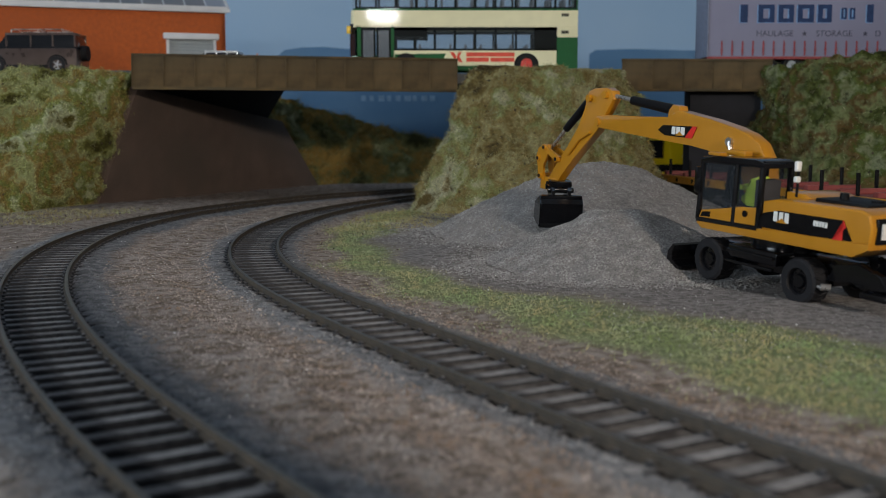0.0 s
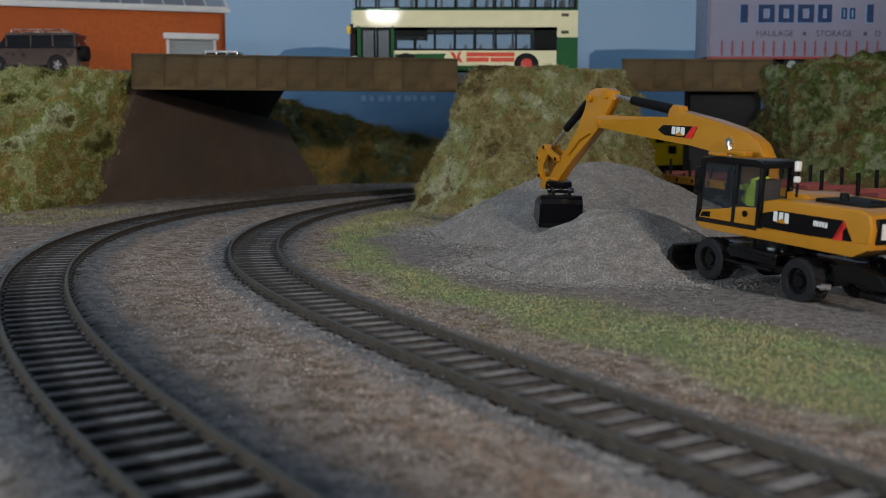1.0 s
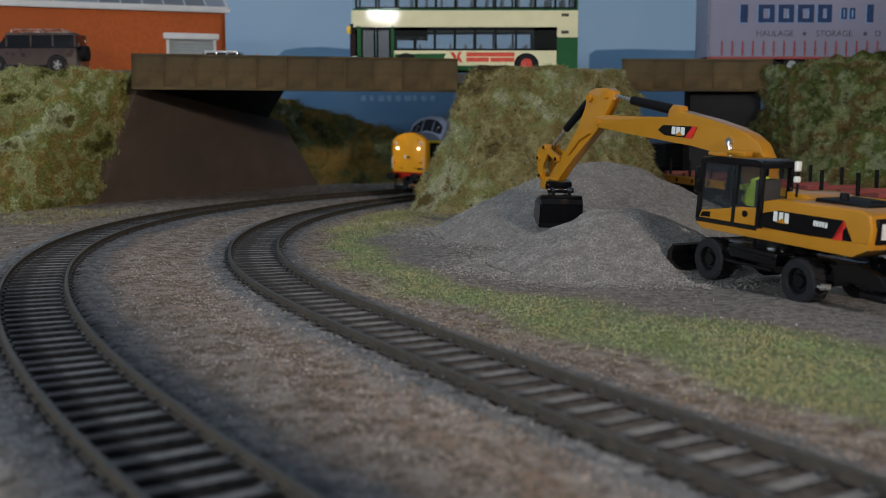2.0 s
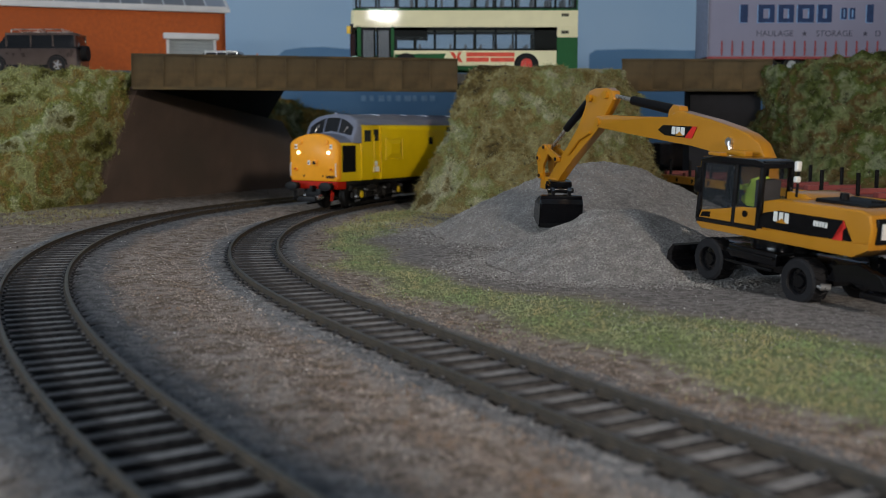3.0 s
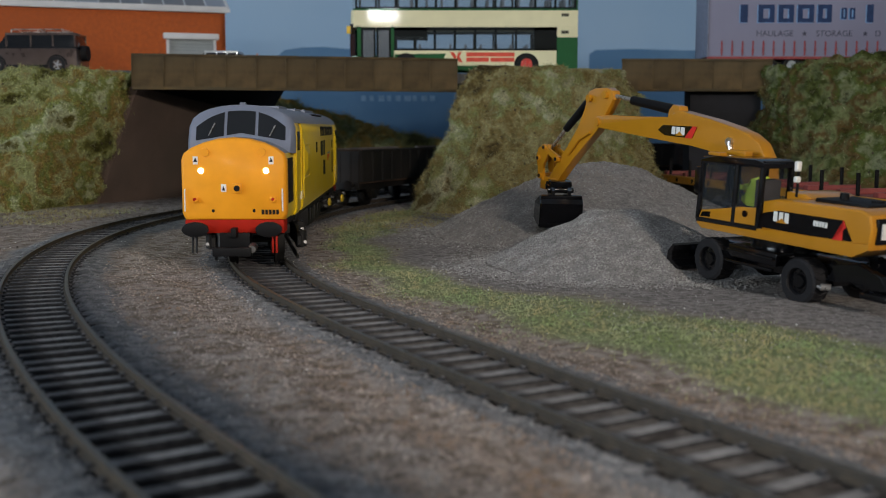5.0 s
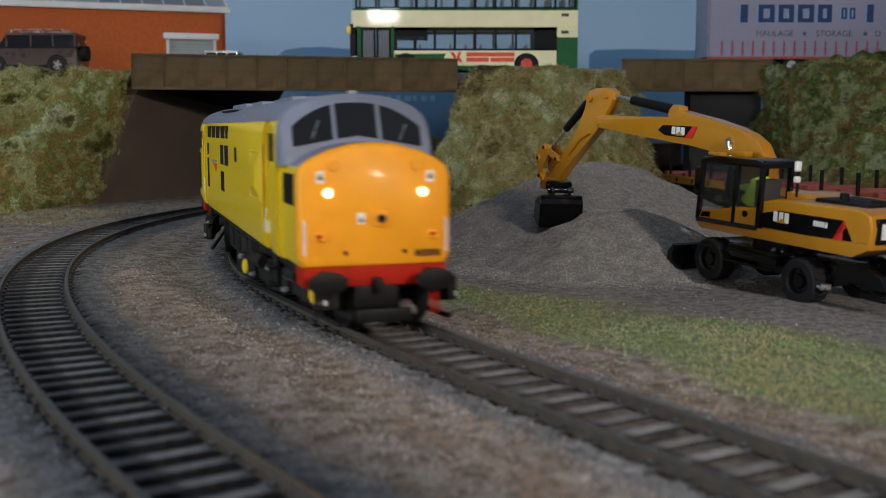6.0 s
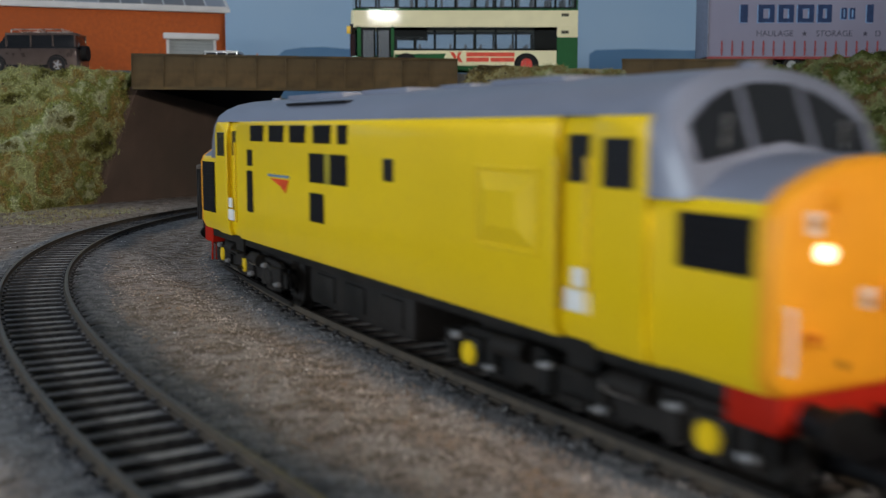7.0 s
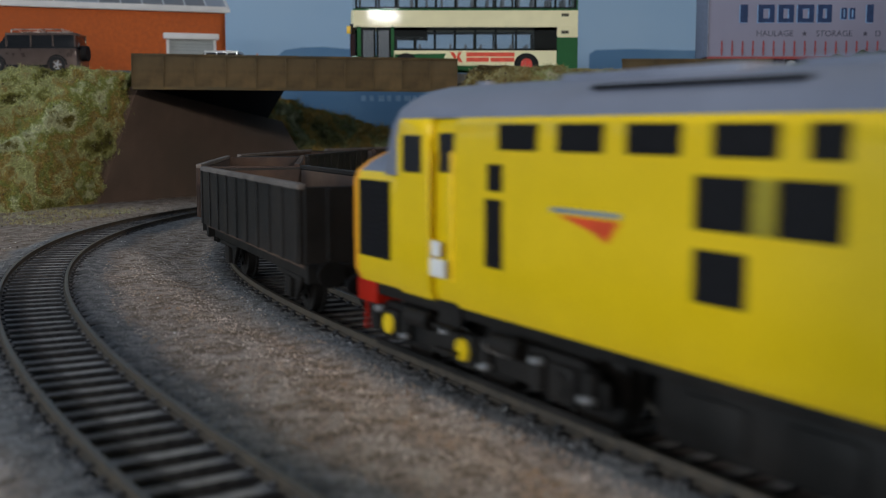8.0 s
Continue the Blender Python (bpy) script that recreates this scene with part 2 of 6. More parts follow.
def loft(bm, sections, closed=True, caps=True):
    """Skin over rings of points that have the same count."""
    rings = [[bm.verts.new(p) for p in s] for s in sections]
    n = len(rings[0])
    for a, b in zip(rings[:-1], rings[1:]):
        for i in range(n if closed else n - 1):
            j = (i + 1) % n
            bm.faces.new((a[i], a[j], b[j], b[i]))
    if caps:
        bm.faces.new(rings[0])
        bm.faces.new(rings[-1][::-1])


def raw_mesh(name, verts, faces, material, smooth=False):
    me = bpy.data.meshes.new(name)
    me.from_pydata((np.asarray(verts) * U).tolist(), [], faces if isinstance(faces, list) else faces.tolist())
    me.materials.append(material)
    if smooth:
        me.polygons.foreach_set("use_smooth", [True] * len(me.polygons))
    return me


YARD = -1.2
RNG = np.random.default_rng(7)


def stones(name, pts, size, material, label, category):
    """Many small angular stones as one mesh."""
    n = len(pts)
    base = np.array([(1, 0, 0), (-1, 0, 0), (0, 1, 0), (0, -1, 0), (0, 0, 0.8), (0, 0, -0.8)], float)
    tri = np.array([(0, 2, 4), (2, 1, 4), (1, 3, 4), (3, 0, 4), (2, 0, 5), (1, 2, 5), (3, 1, 5), (0, 3, 5)])
    v = base[None] * (size * RNG.uniform(0.6, 1.3, n))[:, None, None] * RNG.uniform(0.6, 1.3, (n, 6, 1))
    a = RNG.uniform(0, 6.283, n)
    c, s = np.cos(a)[:, None], np.sin(a)[:, None]
    tilt = RNG.uniform(-0.6, 0.6, (n, 1))
    x, y, z = v[..., 0], v[..., 1], v[..., 2]
    x, z = x * np.cos(tilt) - z * np.sin(tilt), x * np.sin(tilt) + z * np.cos(tilt)
    v = np.stack([x * c - y * s, x * s + y * c, z], 2) + pts[:, None, :]
    f = (tri[None] + 6 * np.arange(n)[:, None, None]).reshape(-1, 3)
    return tagged(new(name, raw_mesh(name, v.reshape(-1, 3), f, material)), label, category, kind="stuff")


def blades(name, pts, nrm, length, width, lean, material, label, category):
    """Many fine grass fibres as one mesh: each a bent, tapering strip."""
    n = len(pts)
    rnd = RNG.normal(0, 1, (n, 3))
    way = nrm + lean * rnd
    way /= np.linalg.norm(way, axis=1)[:, None]
    side = np.cross(way, RNG.normal(0, 1, (n, 3)))
    side /= np.linalg.norm(side, axis=1)[:, None] + 1e-9
    ln = (length * RNG.uniform(0.5, 1.4, n))[:, None]
    bend = RNG.normal(0, 0.3, (n, 3)) * ln - np.array([0, 0, 0.15]) * ln
    w = width * 0.5
    mid, tip = pts + way * ln * 0.55, pts + way * ln + bend
    v = np.stack([pts - side * w, pts + side * w, mid + side * w * 0.8, mid - side * w * 0.8, tip], 1)
    k = 5 * np.arange(n)[:, None]
    quads = (np.array([[0, 1, 2, 3]]) + k).tolist()
    tris = (np.array([[3, 2, 4]]) + k).tolist()
    return tagged(new(name, raw_mesh(name, v.reshape(-1, 3), quads + tris, material)), label, category, kind="stuff")


# ---------------------------------------------------------------- lines of the two tracks
def centre_line(x, y, heading, bends, length, step=2.5):
    """Points and headings along a line whose curvature (per metre) runs through the given values."""
    s = np.arange(0, length + step, step)
    k = np.interp(s, np.linspace(0, length, len(bends)), bends) * 1e-3
    th = heading + np.concatenate([[0], np.cumsum((k[1:] + k[:-1]) / 2 * step)])
    tm = (th[1:] + th[:-1]) / 2
    return (s, x + np.concatenate([[0], np.cumsum(np.cos(tm))]) * step, y + np.concatenate([[0], np.cumsum(np.sin(tm))]) * step, th)


MAIN_BENDS = (-0.2665, -0.1287, -0.5898, -2.5825, -2.2628, -2.1712, -2.66, -2.1, -2.6, -2.5, 0, 0, 0, 0, 0)
LOOP_BENDS = (-1.0134, -1.3837, -1.9411, -2.4472, -2.4716, -2.4716, -2.4716, -2.4716, -1.2)
MAIN = centre_line(104.5, 28.8, 2.124, MAIN_BENDS, 1600)
LOOP = centre_line(-28.6, 125.8, 2.166, LOOP_BENDS, 1000)


def carried_on(line, front, back):
    """The same line, carried straight on before its start and past its end."""
    s, x, y, th = line
    e, g = np.arange(-front, 0, 2.5), np.arange(2.5, back, 2.5)
    return (np.concatenate([e, s, s[-1] + g]), np.concatenate([x[0] + e * np.cos(th[0]), x, x[-1] + g * np.cos(th[-1])]),
            np.concatenate([y[0] + e * np.sin(th[0]), y, y[-1] + g * np.sin(th[-1])]), np.concatenate([np.full(len(e), th[0]), th, np.full(len(g), th[-1])]))


MAIN, LOOP = carried_on(MAIN, 400, 900), carried_on(LOOP, 250, 700)


def on_line(line, s):
    return np.array([np.interp(s, line[0], line[1]), np.interp(s, line[0], line[2]), np.interp(s, line[0], line[3])])


def beside(line, x, y):
    """Distance from the line, positive to its inner (right-hand) side."""
    lx, ly, th = line[1][::4], line[2][::4], line[3][::4]
    best, sign = np.full(x.shape, 1e9), np.zeros(x.shape)
    for i in range(len(lx)):
        dx, dy = x - lx[i], y - ly[i]
        d = np.hypot(dx, dy)
        nearer = d < best
        best = np.where(nearer, d, best)
        sign = np.where(nearer, np.where(dx * math.sin(th[i]) - dy * math.cos(th[i]) > 0, 1, -1), sign)
    return best * sign


def track(name, line, s0, s1, label, bed, bed_top, spacing=7.2):
    t = thing(name, Matrix.Identity(4), label, "railway track", "tracks of the layout")
    head = [(-0.9, -1.9), (0.9, -1.9), (0.85, -1.6), (0.32, -1.45), (0.28, -0.75), (0.48, -0.6), (0.45, 0.0), (-0.45, 0.0), (-0.48, -0.6), (-0.28, -0.75), (-0.32, -1.45), (-0.85, -1.6)]
    ss = np.arange(s0, s1, 7.5)
    bm = bmesh.new()
    loft(bm, [[(x - math.sin(th) * a, y + math.cos(th) * a, z) for a, z in ((-9.2, bed_top), (9.2, bed_top), (9.2, -3.7), (-9.2, -3.7))] for x, y, th in [on_line(line, s) for s in ss]])
    part("track_bed", bm, bed, t, "dusty ballast bed between the rails", smooth=0)
    for off in (8.7, -8.7):
        bm = bmesh.new()
        secs = []
        for s in ss:
            x, y, th = on_line(line, s)
            nx, ny = -math.sin(th), math.cos(th)
            secs.append([(x + nx * (off + a), y + ny * (off + a), z) for a, z in head])
        loft(bm, secs)
        ob = part("rail", bm, [RAIL, RAIL_TOP], t, "weathered brown steel rail with a worn bright head", smooth=50)
        for p in ob.data.polygons:
            if p.normal.z > 0.9 and p.center.z > -0.0003:
                p.material_index = 1
    bm = bmesh.new()
    box(bm, -1.6, 1.6, -14.6, 14.6, -4.2, -1.85, 0.3, 1)
    for off in (8.7, -8.7):
        for d in (1.2, -1.2):
            box(bm, -0.8, 0.8, off + d - 0.45, off + d + 0.45, -1.9, -1.25, 0.15, 1)
    me = finish("sleeper", bm, [SLEEPER_SHADE, SLEEPER_DUST])
    # upward faces take the dusty top, all others the painted-in shade
    for p in me.polygons:
        p.material_index = 1 if p.normal.z > 0.8 else 0
    s, count = s0 + 4, 0
    while s < s1 - 3 and count < 300:
        x, y, th = on_line(line, s)
        ob = new("sleeper", me)
        ob.parent = t
        ob.matrix_basis = pose_mm(x, y, random.uniform(-0.08, 0.08), random.uniform(-0.5, 0.5), random.uniform(-0.8, 0.8), math.degrees(th) + random.uniform(-1.2, 1.2))
        s, count = s + spacing * random.uniform(0.96, 1.04), count + 1
    return t


# ---------------------------------------------------------------- ground
def smooth01(a):
    a = np.clip(a, 0, 1)
    return a * a * (3 - 2 * a)


def ground_height(x, y, inner, outer):
    """inner: distance from the main line; outer: from the loop."""
    z = np.full(x.shape, -2.9)
    z += 1.7 * smooth01((inner - 26) / 45) * (y < 900)
    z += 0.9 * smooth01((inner + 52) / 14) * smooth01((-20 - inner) / 12) * (outer > 18)
    near = np.minimum(np.abs(inner), np.abs(outer))
    z += 1.15 * smooth01((near - 9) / 3) * (1 - smooth01((near - 15) / 8)) - 0.9 * (near < 9)
    wave = np.sin(x * 0.11 + 1.3) * np.cos(y * 0.083) * 0.35 + np.sin(x * 0.31 + y * 0.23) * 0.15
    return z + wave * (np.abs(inner) > 17) * (np.abs(outer) > 17)


def make_ground():
    xs = np.concatenate([np.arange(-1200, -260, 20.0), np.arange(-260, 260, 3.0), np.arange(260, 1201, 20.0)])
    ys = np.concatenate([np.arange(-200, 60, 12.0), np.arange(60, 500, 3.0), np.arange(500, 1100, 10.0)])
    gx, gy = np.meshgrid(xs, ys)
    inner, outer = beside(MAIN, gx, gy), beside(LOOP, gx, gy)
    gz = ground_height(gx, gy, inner, outer)
    nx, ny = len(xs), len(ys)
    verts = np.stack([gx, gy, gz], 2).reshape(-1, 3)
    i = np.arange(nx * ny).reshape(ny, nx)
    faces = np.stack([i[:-1, :-1], i[:-1, 1:], i[1:, 1:], i[1:, :-1]], 2).reshape(-1, 4)
    me = raw_mesh("ground", verts, faces, GROUND, True)
    wob = np.sin(gx * 0.13 + gy * 0.05) * 3 + np.sin(gx * 0.041 - gy * 0.09) * 4
    grey = np.maximum(1 - smooth01((np.abs(outer) - 17 - wob * 0.5) / 6), 1 - smooth01((np.abs(inner) - 14 - wob * 0.3) / 6))
    wide = 40 * smooth01((330 - gy) / 150)
    green = smooth01((inner - 24 - 0.25 * wide - wob) / 8) * (1 - smooth01((inner - 44 - wide - wob) / 12)) * (gy < 640)
    yard = smooth01((inner - 46 - wide - wob) / 14)
    col = np.stack([grey, green, yard, np.ones_like(grey)], 2).reshape(-1, 4)
    at = me.color_attributes.new("zone", "FLOAT_COLOR", "POINT")
    at.data.foreach_set("color", col.ravel())
    tagged(new("ground", me), "tan and grey ballasted ground of the layout", "ground", kind="structure")


def ground_points(n, keep, y0=70, y1=700, power=1.6):
    """Random places on the ground, denser near the front, where keep(inner, outer, x, y) gives the chance."""
    y = y0 + (y1 - y0) * RNG.uniform(0, 1, n) ** power
    x = RNG.uniform(-0.48, 0.48, n) * (y + 60)
    inner, outer = beside(MAIN, x, y), beside(LOOP, x, y)
    ok = RNG.uniform(0, 1, n) < keep(inner, outer, x, y)
    x, y, inner, outer = x[ok], y[ok], inner[ok], outer[ok]
    return np.stack([x, y, ground_height(x, y, inner, outer)], 1)


# ---------------------------------------------------------------- banks
def bank(name, toes, crests, label, fibres, lean, deep=0.0, length=2.8, closed=False, seed=1, pale=0.2, growth="olive", rough=1.6):
    """A grassed slope between the line of its foot and the line of its crest, (x, y, z) each, with tufts on it."""
    toes, crests = np.array(toes, float), np.array(crests, float)
    if closed:
        toes, crests = np.vstack([toes, toes[:1]]), np.vstack([crests, crests[:1]])
    m = len(toes)
    nu, nv = 26 * (m - 1), 44
    u, v = np.linspace(0, m - 1, nu), np.linspace(0, 1, nv)

    def along(p):
        i = np.clip(u.astype(int), 0, m - 2)
        t = u - i
        a = p[np.maximum(i - 1, 0)] if not closed else p[(i - 1) % (m - 1)]
        d = p[np.minimum(i + 2, m - 1)] if not closed else p[(i + 2) % (m - 1)]
        b, c, t = p[i], p[i + 1], t[:, None]
        return 0.5 * (2 * b + (c - a) * t + (2 * a - 5 * b + 4 * c - d) * t * t + (3 * b - a - 3 * c + d) * t ** 3)
    a, b = along(toes), along(crests)
    rise = (0.55 * v + 0.45 * (v * v * (3 - 2 * v)))[:, None, None]
    pts = a[None] * (1 - v[:, None, None]) + b[None] * v[:, None, None]
    pts[..., 2] = (a[None] * (1 - rise) + b[None] * rise)[..., 2]
    out = np.array([noise.noise(Vector((p[0] * 0.05, p[1] * 0.05, p[2] * 0.06 + seed))) * 5 + noise.noise(Vector((p[0] * 0.16, p[1] * 0.16, p[2] * 0.16 + seed))) * 3.0 + noise.noise(Vector((p[0] * 0.4, p[1] * 0.4, p[2] * 0.4 + seed))) * 1.3
                    for p in pts.reshape(-1, 3)]).reshape(nv, nu)
    if closed:
        out[:, -1] = out[:, 0]
    push = (a - b) * np.array([1, 1, 0])
    push /= np.linalg.norm(push, axis=1)[:, None] + 1e-6
    pts += push[None] * (out * np.minimum(v * 5, 1)[:, None])[..., None] * 0.7 * rough
    pts[..., 2] += out * 0.35 * rough * np.minimum(v * 4, 1)[:, None]
    i = np.arange(nu * nv).reshape(nv, nu)
    faces = np.stack([i[:-1, :-1], i[:-1, 1:], i[1:, 1:], i[1:, :-1]], 2).reshape(-1, 4).tolist()
    verts = pts.reshape(-1, 3)
    if closed:
        c = len(verts)
        verts = np.vstack([verts, pts[-1].mean(0) + np.array([[0, 0, 1.0]])])
        faces += [[int(i[-1, k]), int(i[-1, k + 1]), c] for k in range(nu - 1)]
    tagged(new(name, raw_mesh(name, verts, faces, TURFS[growth][0], True)), label, "embankment", kind="structure")
    # tufts
    p00, p10, p01 = pts[:-1, :-1], pts[:-1, 1:], pts[1:, :-1]
    nr = np.cross(p10 - p00, p01 - p00)
    area = np.linalg.norm(nr, axis=2)
    nr /= area[..., None] + 1e-9
    if (nr[..., 2].mean()) < 0:
        nr = -nr
    pick = RNG.choice(area.size, fibres, p=(area / area.sum()).ravel())
    fu, fv = RNG.uniform(0, 1, (2, fibres, 1))
    q = p00.reshape(-1, 3)[pick] + fu * (p10 - p00).reshape(-1, 3)[pick] + fv * (p01 - p00).reshape(-1, 3)[pick]
    nn = nr.reshape(-1, 3)[pick]
    k = int(fibres * (1 - pale))
    blades("grass", q[:k], nn[:k], length, 0.3, lean, TURFS[growth][1], "matted olive and brown static grass on the embankment", "grass")
    blades("grass", q[k:], nn[k:], length * 1.1, 0.27, lean, GRASS_PALE, "pale dry static grass tufts on the embankment", "grass")
    bits = q[:: max(1, fibres // 500)] + RNG.normal(0, 0.8, q[:: max(1, fibres // 500)].shape)
    stones("twig_litter", bits, 0.8, LITTER, "small dark twigs and crumbs in the grass", "litter")
    return pts


def mirror_ring(half):
    return half + [(-y, z) for y, z in reversed(half) if y > 1e-6]


def wheelset(parent, x, r, gauge, dot=None, tread=2.4):
    """Two wheels on an axle; turns about its own y axis."""
    bm = bmesh.new()
    rod(bm, (0, -gauge, 0), (0, gauge, 0), 1.2, seg=8)
    for s in (1, -1):
        rod(bm, (0, s * (gauge - 1.2), 0), (0, s * (gauge + tread - 1.2), 0), r, seg=28)
        rod(bm, (0, s * (gauge - 1.7), 0), (0, s * (gauge - 1.0), 0), r + 0.75, seg=28)
        rod(bm, (0, s * (gauge + tread - 1.2), 0), (0, s * (gauge + tread - 0.9), 0), r * 0.8, r * 0.72, seg=28)
        for k in range(6):
            a = k * math.pi / 3
            box(bm, math.cos(a) * r * 0.5 - 0.5, math.cos(a) * r * 0.5 + 0.5, s * (gauge + tread - 0.9) - 0.25, s * (gauge + tread - 0.9) + 0.25,
                math.sin(a) * r * 0.5 - 0.5, math.sin(a) * r * 0.5 + 0.5)
    return part("wheelset", bm, CHASSIS, parent, "dark steel wheelset with polished treads", pose_mm(x, 0, r))


make_ground()
bank("embankment", [(-520, 560, -4), (-400, 556, -4), (-300, 552, -4), (-243, 575, -4), (-222, 640, -4), (-219, 668, -4)],
     [(-520, 668, 80), (-400, 664, 80), (-300, 660, 80), (-226, 653, 80), (-191, 650, 79), (-187, 668, 79)], "steep grassed embankment in olive and brown", 70000, 0.9, seed=3, length=2.3, rough=2.3, pale=0.1)
bank("embankment", [(-18, 585, -3), (12, 552, -2), (70, 540, -1), (118, 575, -1), (136, 650, -2), (112, 706, -3), (50, 694, -3), (4, 645, -3)],
     [(20, 626, 77), (36, 612, 78), (72, 608, 79), (100, 622, 78), (108, 645, 78), (98, 664, 78), (62, 664, 78), (32, 648, 78)], "steep grassed mound in olive and brown beside the track", 70000, 0.9, closed=True, seed=9, growth="tan", length=2.3, rough=2.1, pale=0.1)
bank("embankment", [(202, 700, -3), (204, 640, -3), (236, 590, -2), (330, 566, -1), (520, 560, -1)],
     [(212, 700, 82), (224, 668, 84), (256, 646, 88), (330, 640, 88), (520, 632, 86)], "steep mossy green embankment", 60000, 0.9, seed=14, growth="moss", length=2.3, rough=2.3, pale=0.06)
bank("embankment", [(-150, 838, -4), (-108, 862, -4), (-70, 880, -4), (0, 905, -4), (90, 935, -4), (220, 950, -4)],
     [(-205, 850, 84), (-150, 885, 72), (-98, 920, 58), (-20, 960, 36), (80, 985, 20), (220, 990, 8)], "dark bushy bank behind the tracks", 30000, 0.9, length=5.0, seed=21, pale=0.03, growth="dark", rough=2.2)


def slab(name, plan, z0, z1, material, label, category, kind="structure"):
    bm = bmesh.new()
    prism(bm, plan, z0, z1, axis="z")
    return tagged(part(name, bm, material, smooth=0), label, category, kind=kind)


slab("road", [(-1200, 668), (-240, 668), (-240, 900), (-1200, 900)], -4, 79.5, ROAD, "grey road surface on the raised ground", "road")
slab("bridge_deck", [(-240, 660), (-198, 660), (12, 700), (238, 700), (238, 800), (-240, 800)], 73, 79.5, ROAD, "grey road deck of the bridge", "bridge deck")
slab("road", [(240, 700), (1200, 700), (1200, 785), (240, 785)], -4, 79.4, ROAD, "grey road surface on the raised ground", "road")

# abutments
bm = bmesh.new()
near = [(-214, 648, -4), (-189, 655, 69), (-209, 660, 69), (-234, 652, -4)]
far = [(-102, 860, -4), (-127, 832, 49), (-147, 842, 49), (-122, 870, -4)]
secs = []
for k in range(11):
    a, b_, c_, d_ = [Vector(p).lerp(Vector(q), k / 10) for p, q in zip(near, far)]
    secs.append([a.lerp(b_, v / 8) for v in range(9)] + [c_, d_])
loft(bm, secs)
tagged(part("wall_abutment", bm, CONCRETE_BROWN, smooth=40), "plain brown sloping abutment wall under the bridge", "abutment", kind="structure")
# wall added to fill the dark wedge that is only the deck's shade
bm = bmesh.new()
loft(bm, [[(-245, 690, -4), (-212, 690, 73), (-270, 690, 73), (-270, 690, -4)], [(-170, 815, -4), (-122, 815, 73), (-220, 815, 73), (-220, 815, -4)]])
tagged(part("wall_abutment", bm, UNDER_DECK_SHADE, smooth=0), "near-black wall added to stand for the shade under the deck", "abutment", kind="structure")
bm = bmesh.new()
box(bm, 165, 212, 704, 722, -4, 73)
tagged(part("pier", bm, UNDER_DECK_SHADE, smooth=0), "dark bridge pier under the deck", "bridge pier", kind="structure")


def girder(x0, y0, x1, y1, z0, z1, panels, label):
    """A plate girder: web panels between stiffeners, with a flange above and below. Local x runs along it."""
    length, turn = math.hypot(x1 - x0, y1 - y0), math.degrees(math.atan2(y1 - y0, x1 - x0))
    t = thing("bridge_girder", pose_mm(x0, y0, z0, 0, 0, turn), label, "bridge girder", "girders of the road bridge")
    h = z1 - z0
    bm = bmesh.new()
    box(bm, 0, length, -0.6, 4.6, h - 1.4, h, 0.2)
    part("flange", bm, GIRDER, t)
    bm = bmesh.new()
    box(bm, 0, length, -0.8, 5, 0, 1.6, 0.2)
    part("flange", bm, GIRDER, t)
    step = length / panels
    bm = bmesh.new()
    box(bm, 0.12, step - 0.12, 0.1, 3.2, 1.6, h - 1.4, 0.15, 1)
    me = finish("panel", bm, GIRDER)
    bm = bmesh.new()
    box(bm, -0.35, 0.35, -0.35, 1, 1.6, h - 1.4, 0.1, 1)
    rib = finish("stiffener", bm, GIRDER)
    for i in range(panels):
        for nm, data in (("panel", me), ("stiffener", rib)):
            ob = new(nm, data)
            ob.parent = t
            ob.matrix_basis = pose_mm(i * step + (0 if nm == "panel" else 0.2), 0, 0)
    return t


girder(-188.2, 640, 9.7, 690, 67, 88.6, 11, "weathered brown plate girder of the road bridge with vertical joints")
girder(117, 690, 216, 694, 67.6, 88.6, 5, "weathered brown plate girder of the road bridge beside the mossy bank")

# the room about the layout, and the board on which it stands
def room_wall(name, x0, x1, y0, y1, z0, z1, material, label):
    bm = bmesh.new()
    box(bm, x0, x1, y0, y1, z0, z1)
    tagged(part(name, bm, material, smooth=0), label, name.split("_")[0], kind="structure")


PLASTER = mat("room_plaster", (0.55, 0.54, 0.52), 0.9, spread=0.04, scale=8, bump=0.1, bump_scale=60)
BOARDS = mat("room_floor", (0.16, 0.13, 0.11), 0.7, spread=0.2, scale=12)
room_wall("wall_north", -2600, 2600, 1700, 1800, -1000, 1850, PLASTER, "plain pale room wall")
room_wall("wall_south", -2600, 2600, -3200, -3100, -1000, 1850, PLASTER, "plain pale room wall")
room_wall("wall_west", -2700, -2600, -3200, -1500, -1000, 1850, PLASTER, "plain pale room wall")
room_wall("wall_west", -2700, -2600, -300, 1800, -1000, 1850, PLASTER, "plain pale room wall")
room_wall("wall_west", -2700, -2600, -1500, -300, -1000, 200, PLASTER, "plain pale room wall")
room_wall("wall_west", -2700, -2600, -1500, -300, 1300, 1850, PLASTER, "plain pale room wall")
room_wall("wall_east", 2600, 2700, -3200, 1800, -1000, 1850, PLASTER, "plain pale room wall")
room_wall("ceiling", -2600, 2600, -3100, 1700, 1850, 1950, PLASTER, "plain pale room ceiling")
room_wall("floor", -2600, 2600, -3100, 1700, -1100, -1000, BOARDS, "brown room floor")
room_wall("baseboard", -1200, 1200, -200, 1090, -60, -8, BOARDS, "brown board under the layout")

# backscene
bm = bmesh.new()
box(bm, -1200, 1200, 1060, 1066, -4, 520)
tagged(part("backdrop", bm, SKY_BLUE, smooth=0), "pale blue painted sky board behind the layout", "backdrop", kind="structure")

BOARD_DARK_BLUE = mat("dark_blue_board_paint", (0.10, 0.20, 0.34), 0.95, second=(0.085, 0.175, 0.30), scale=8, stain=(0.13, 0.235, 0.37), stain_scale=14, spec=0.1)


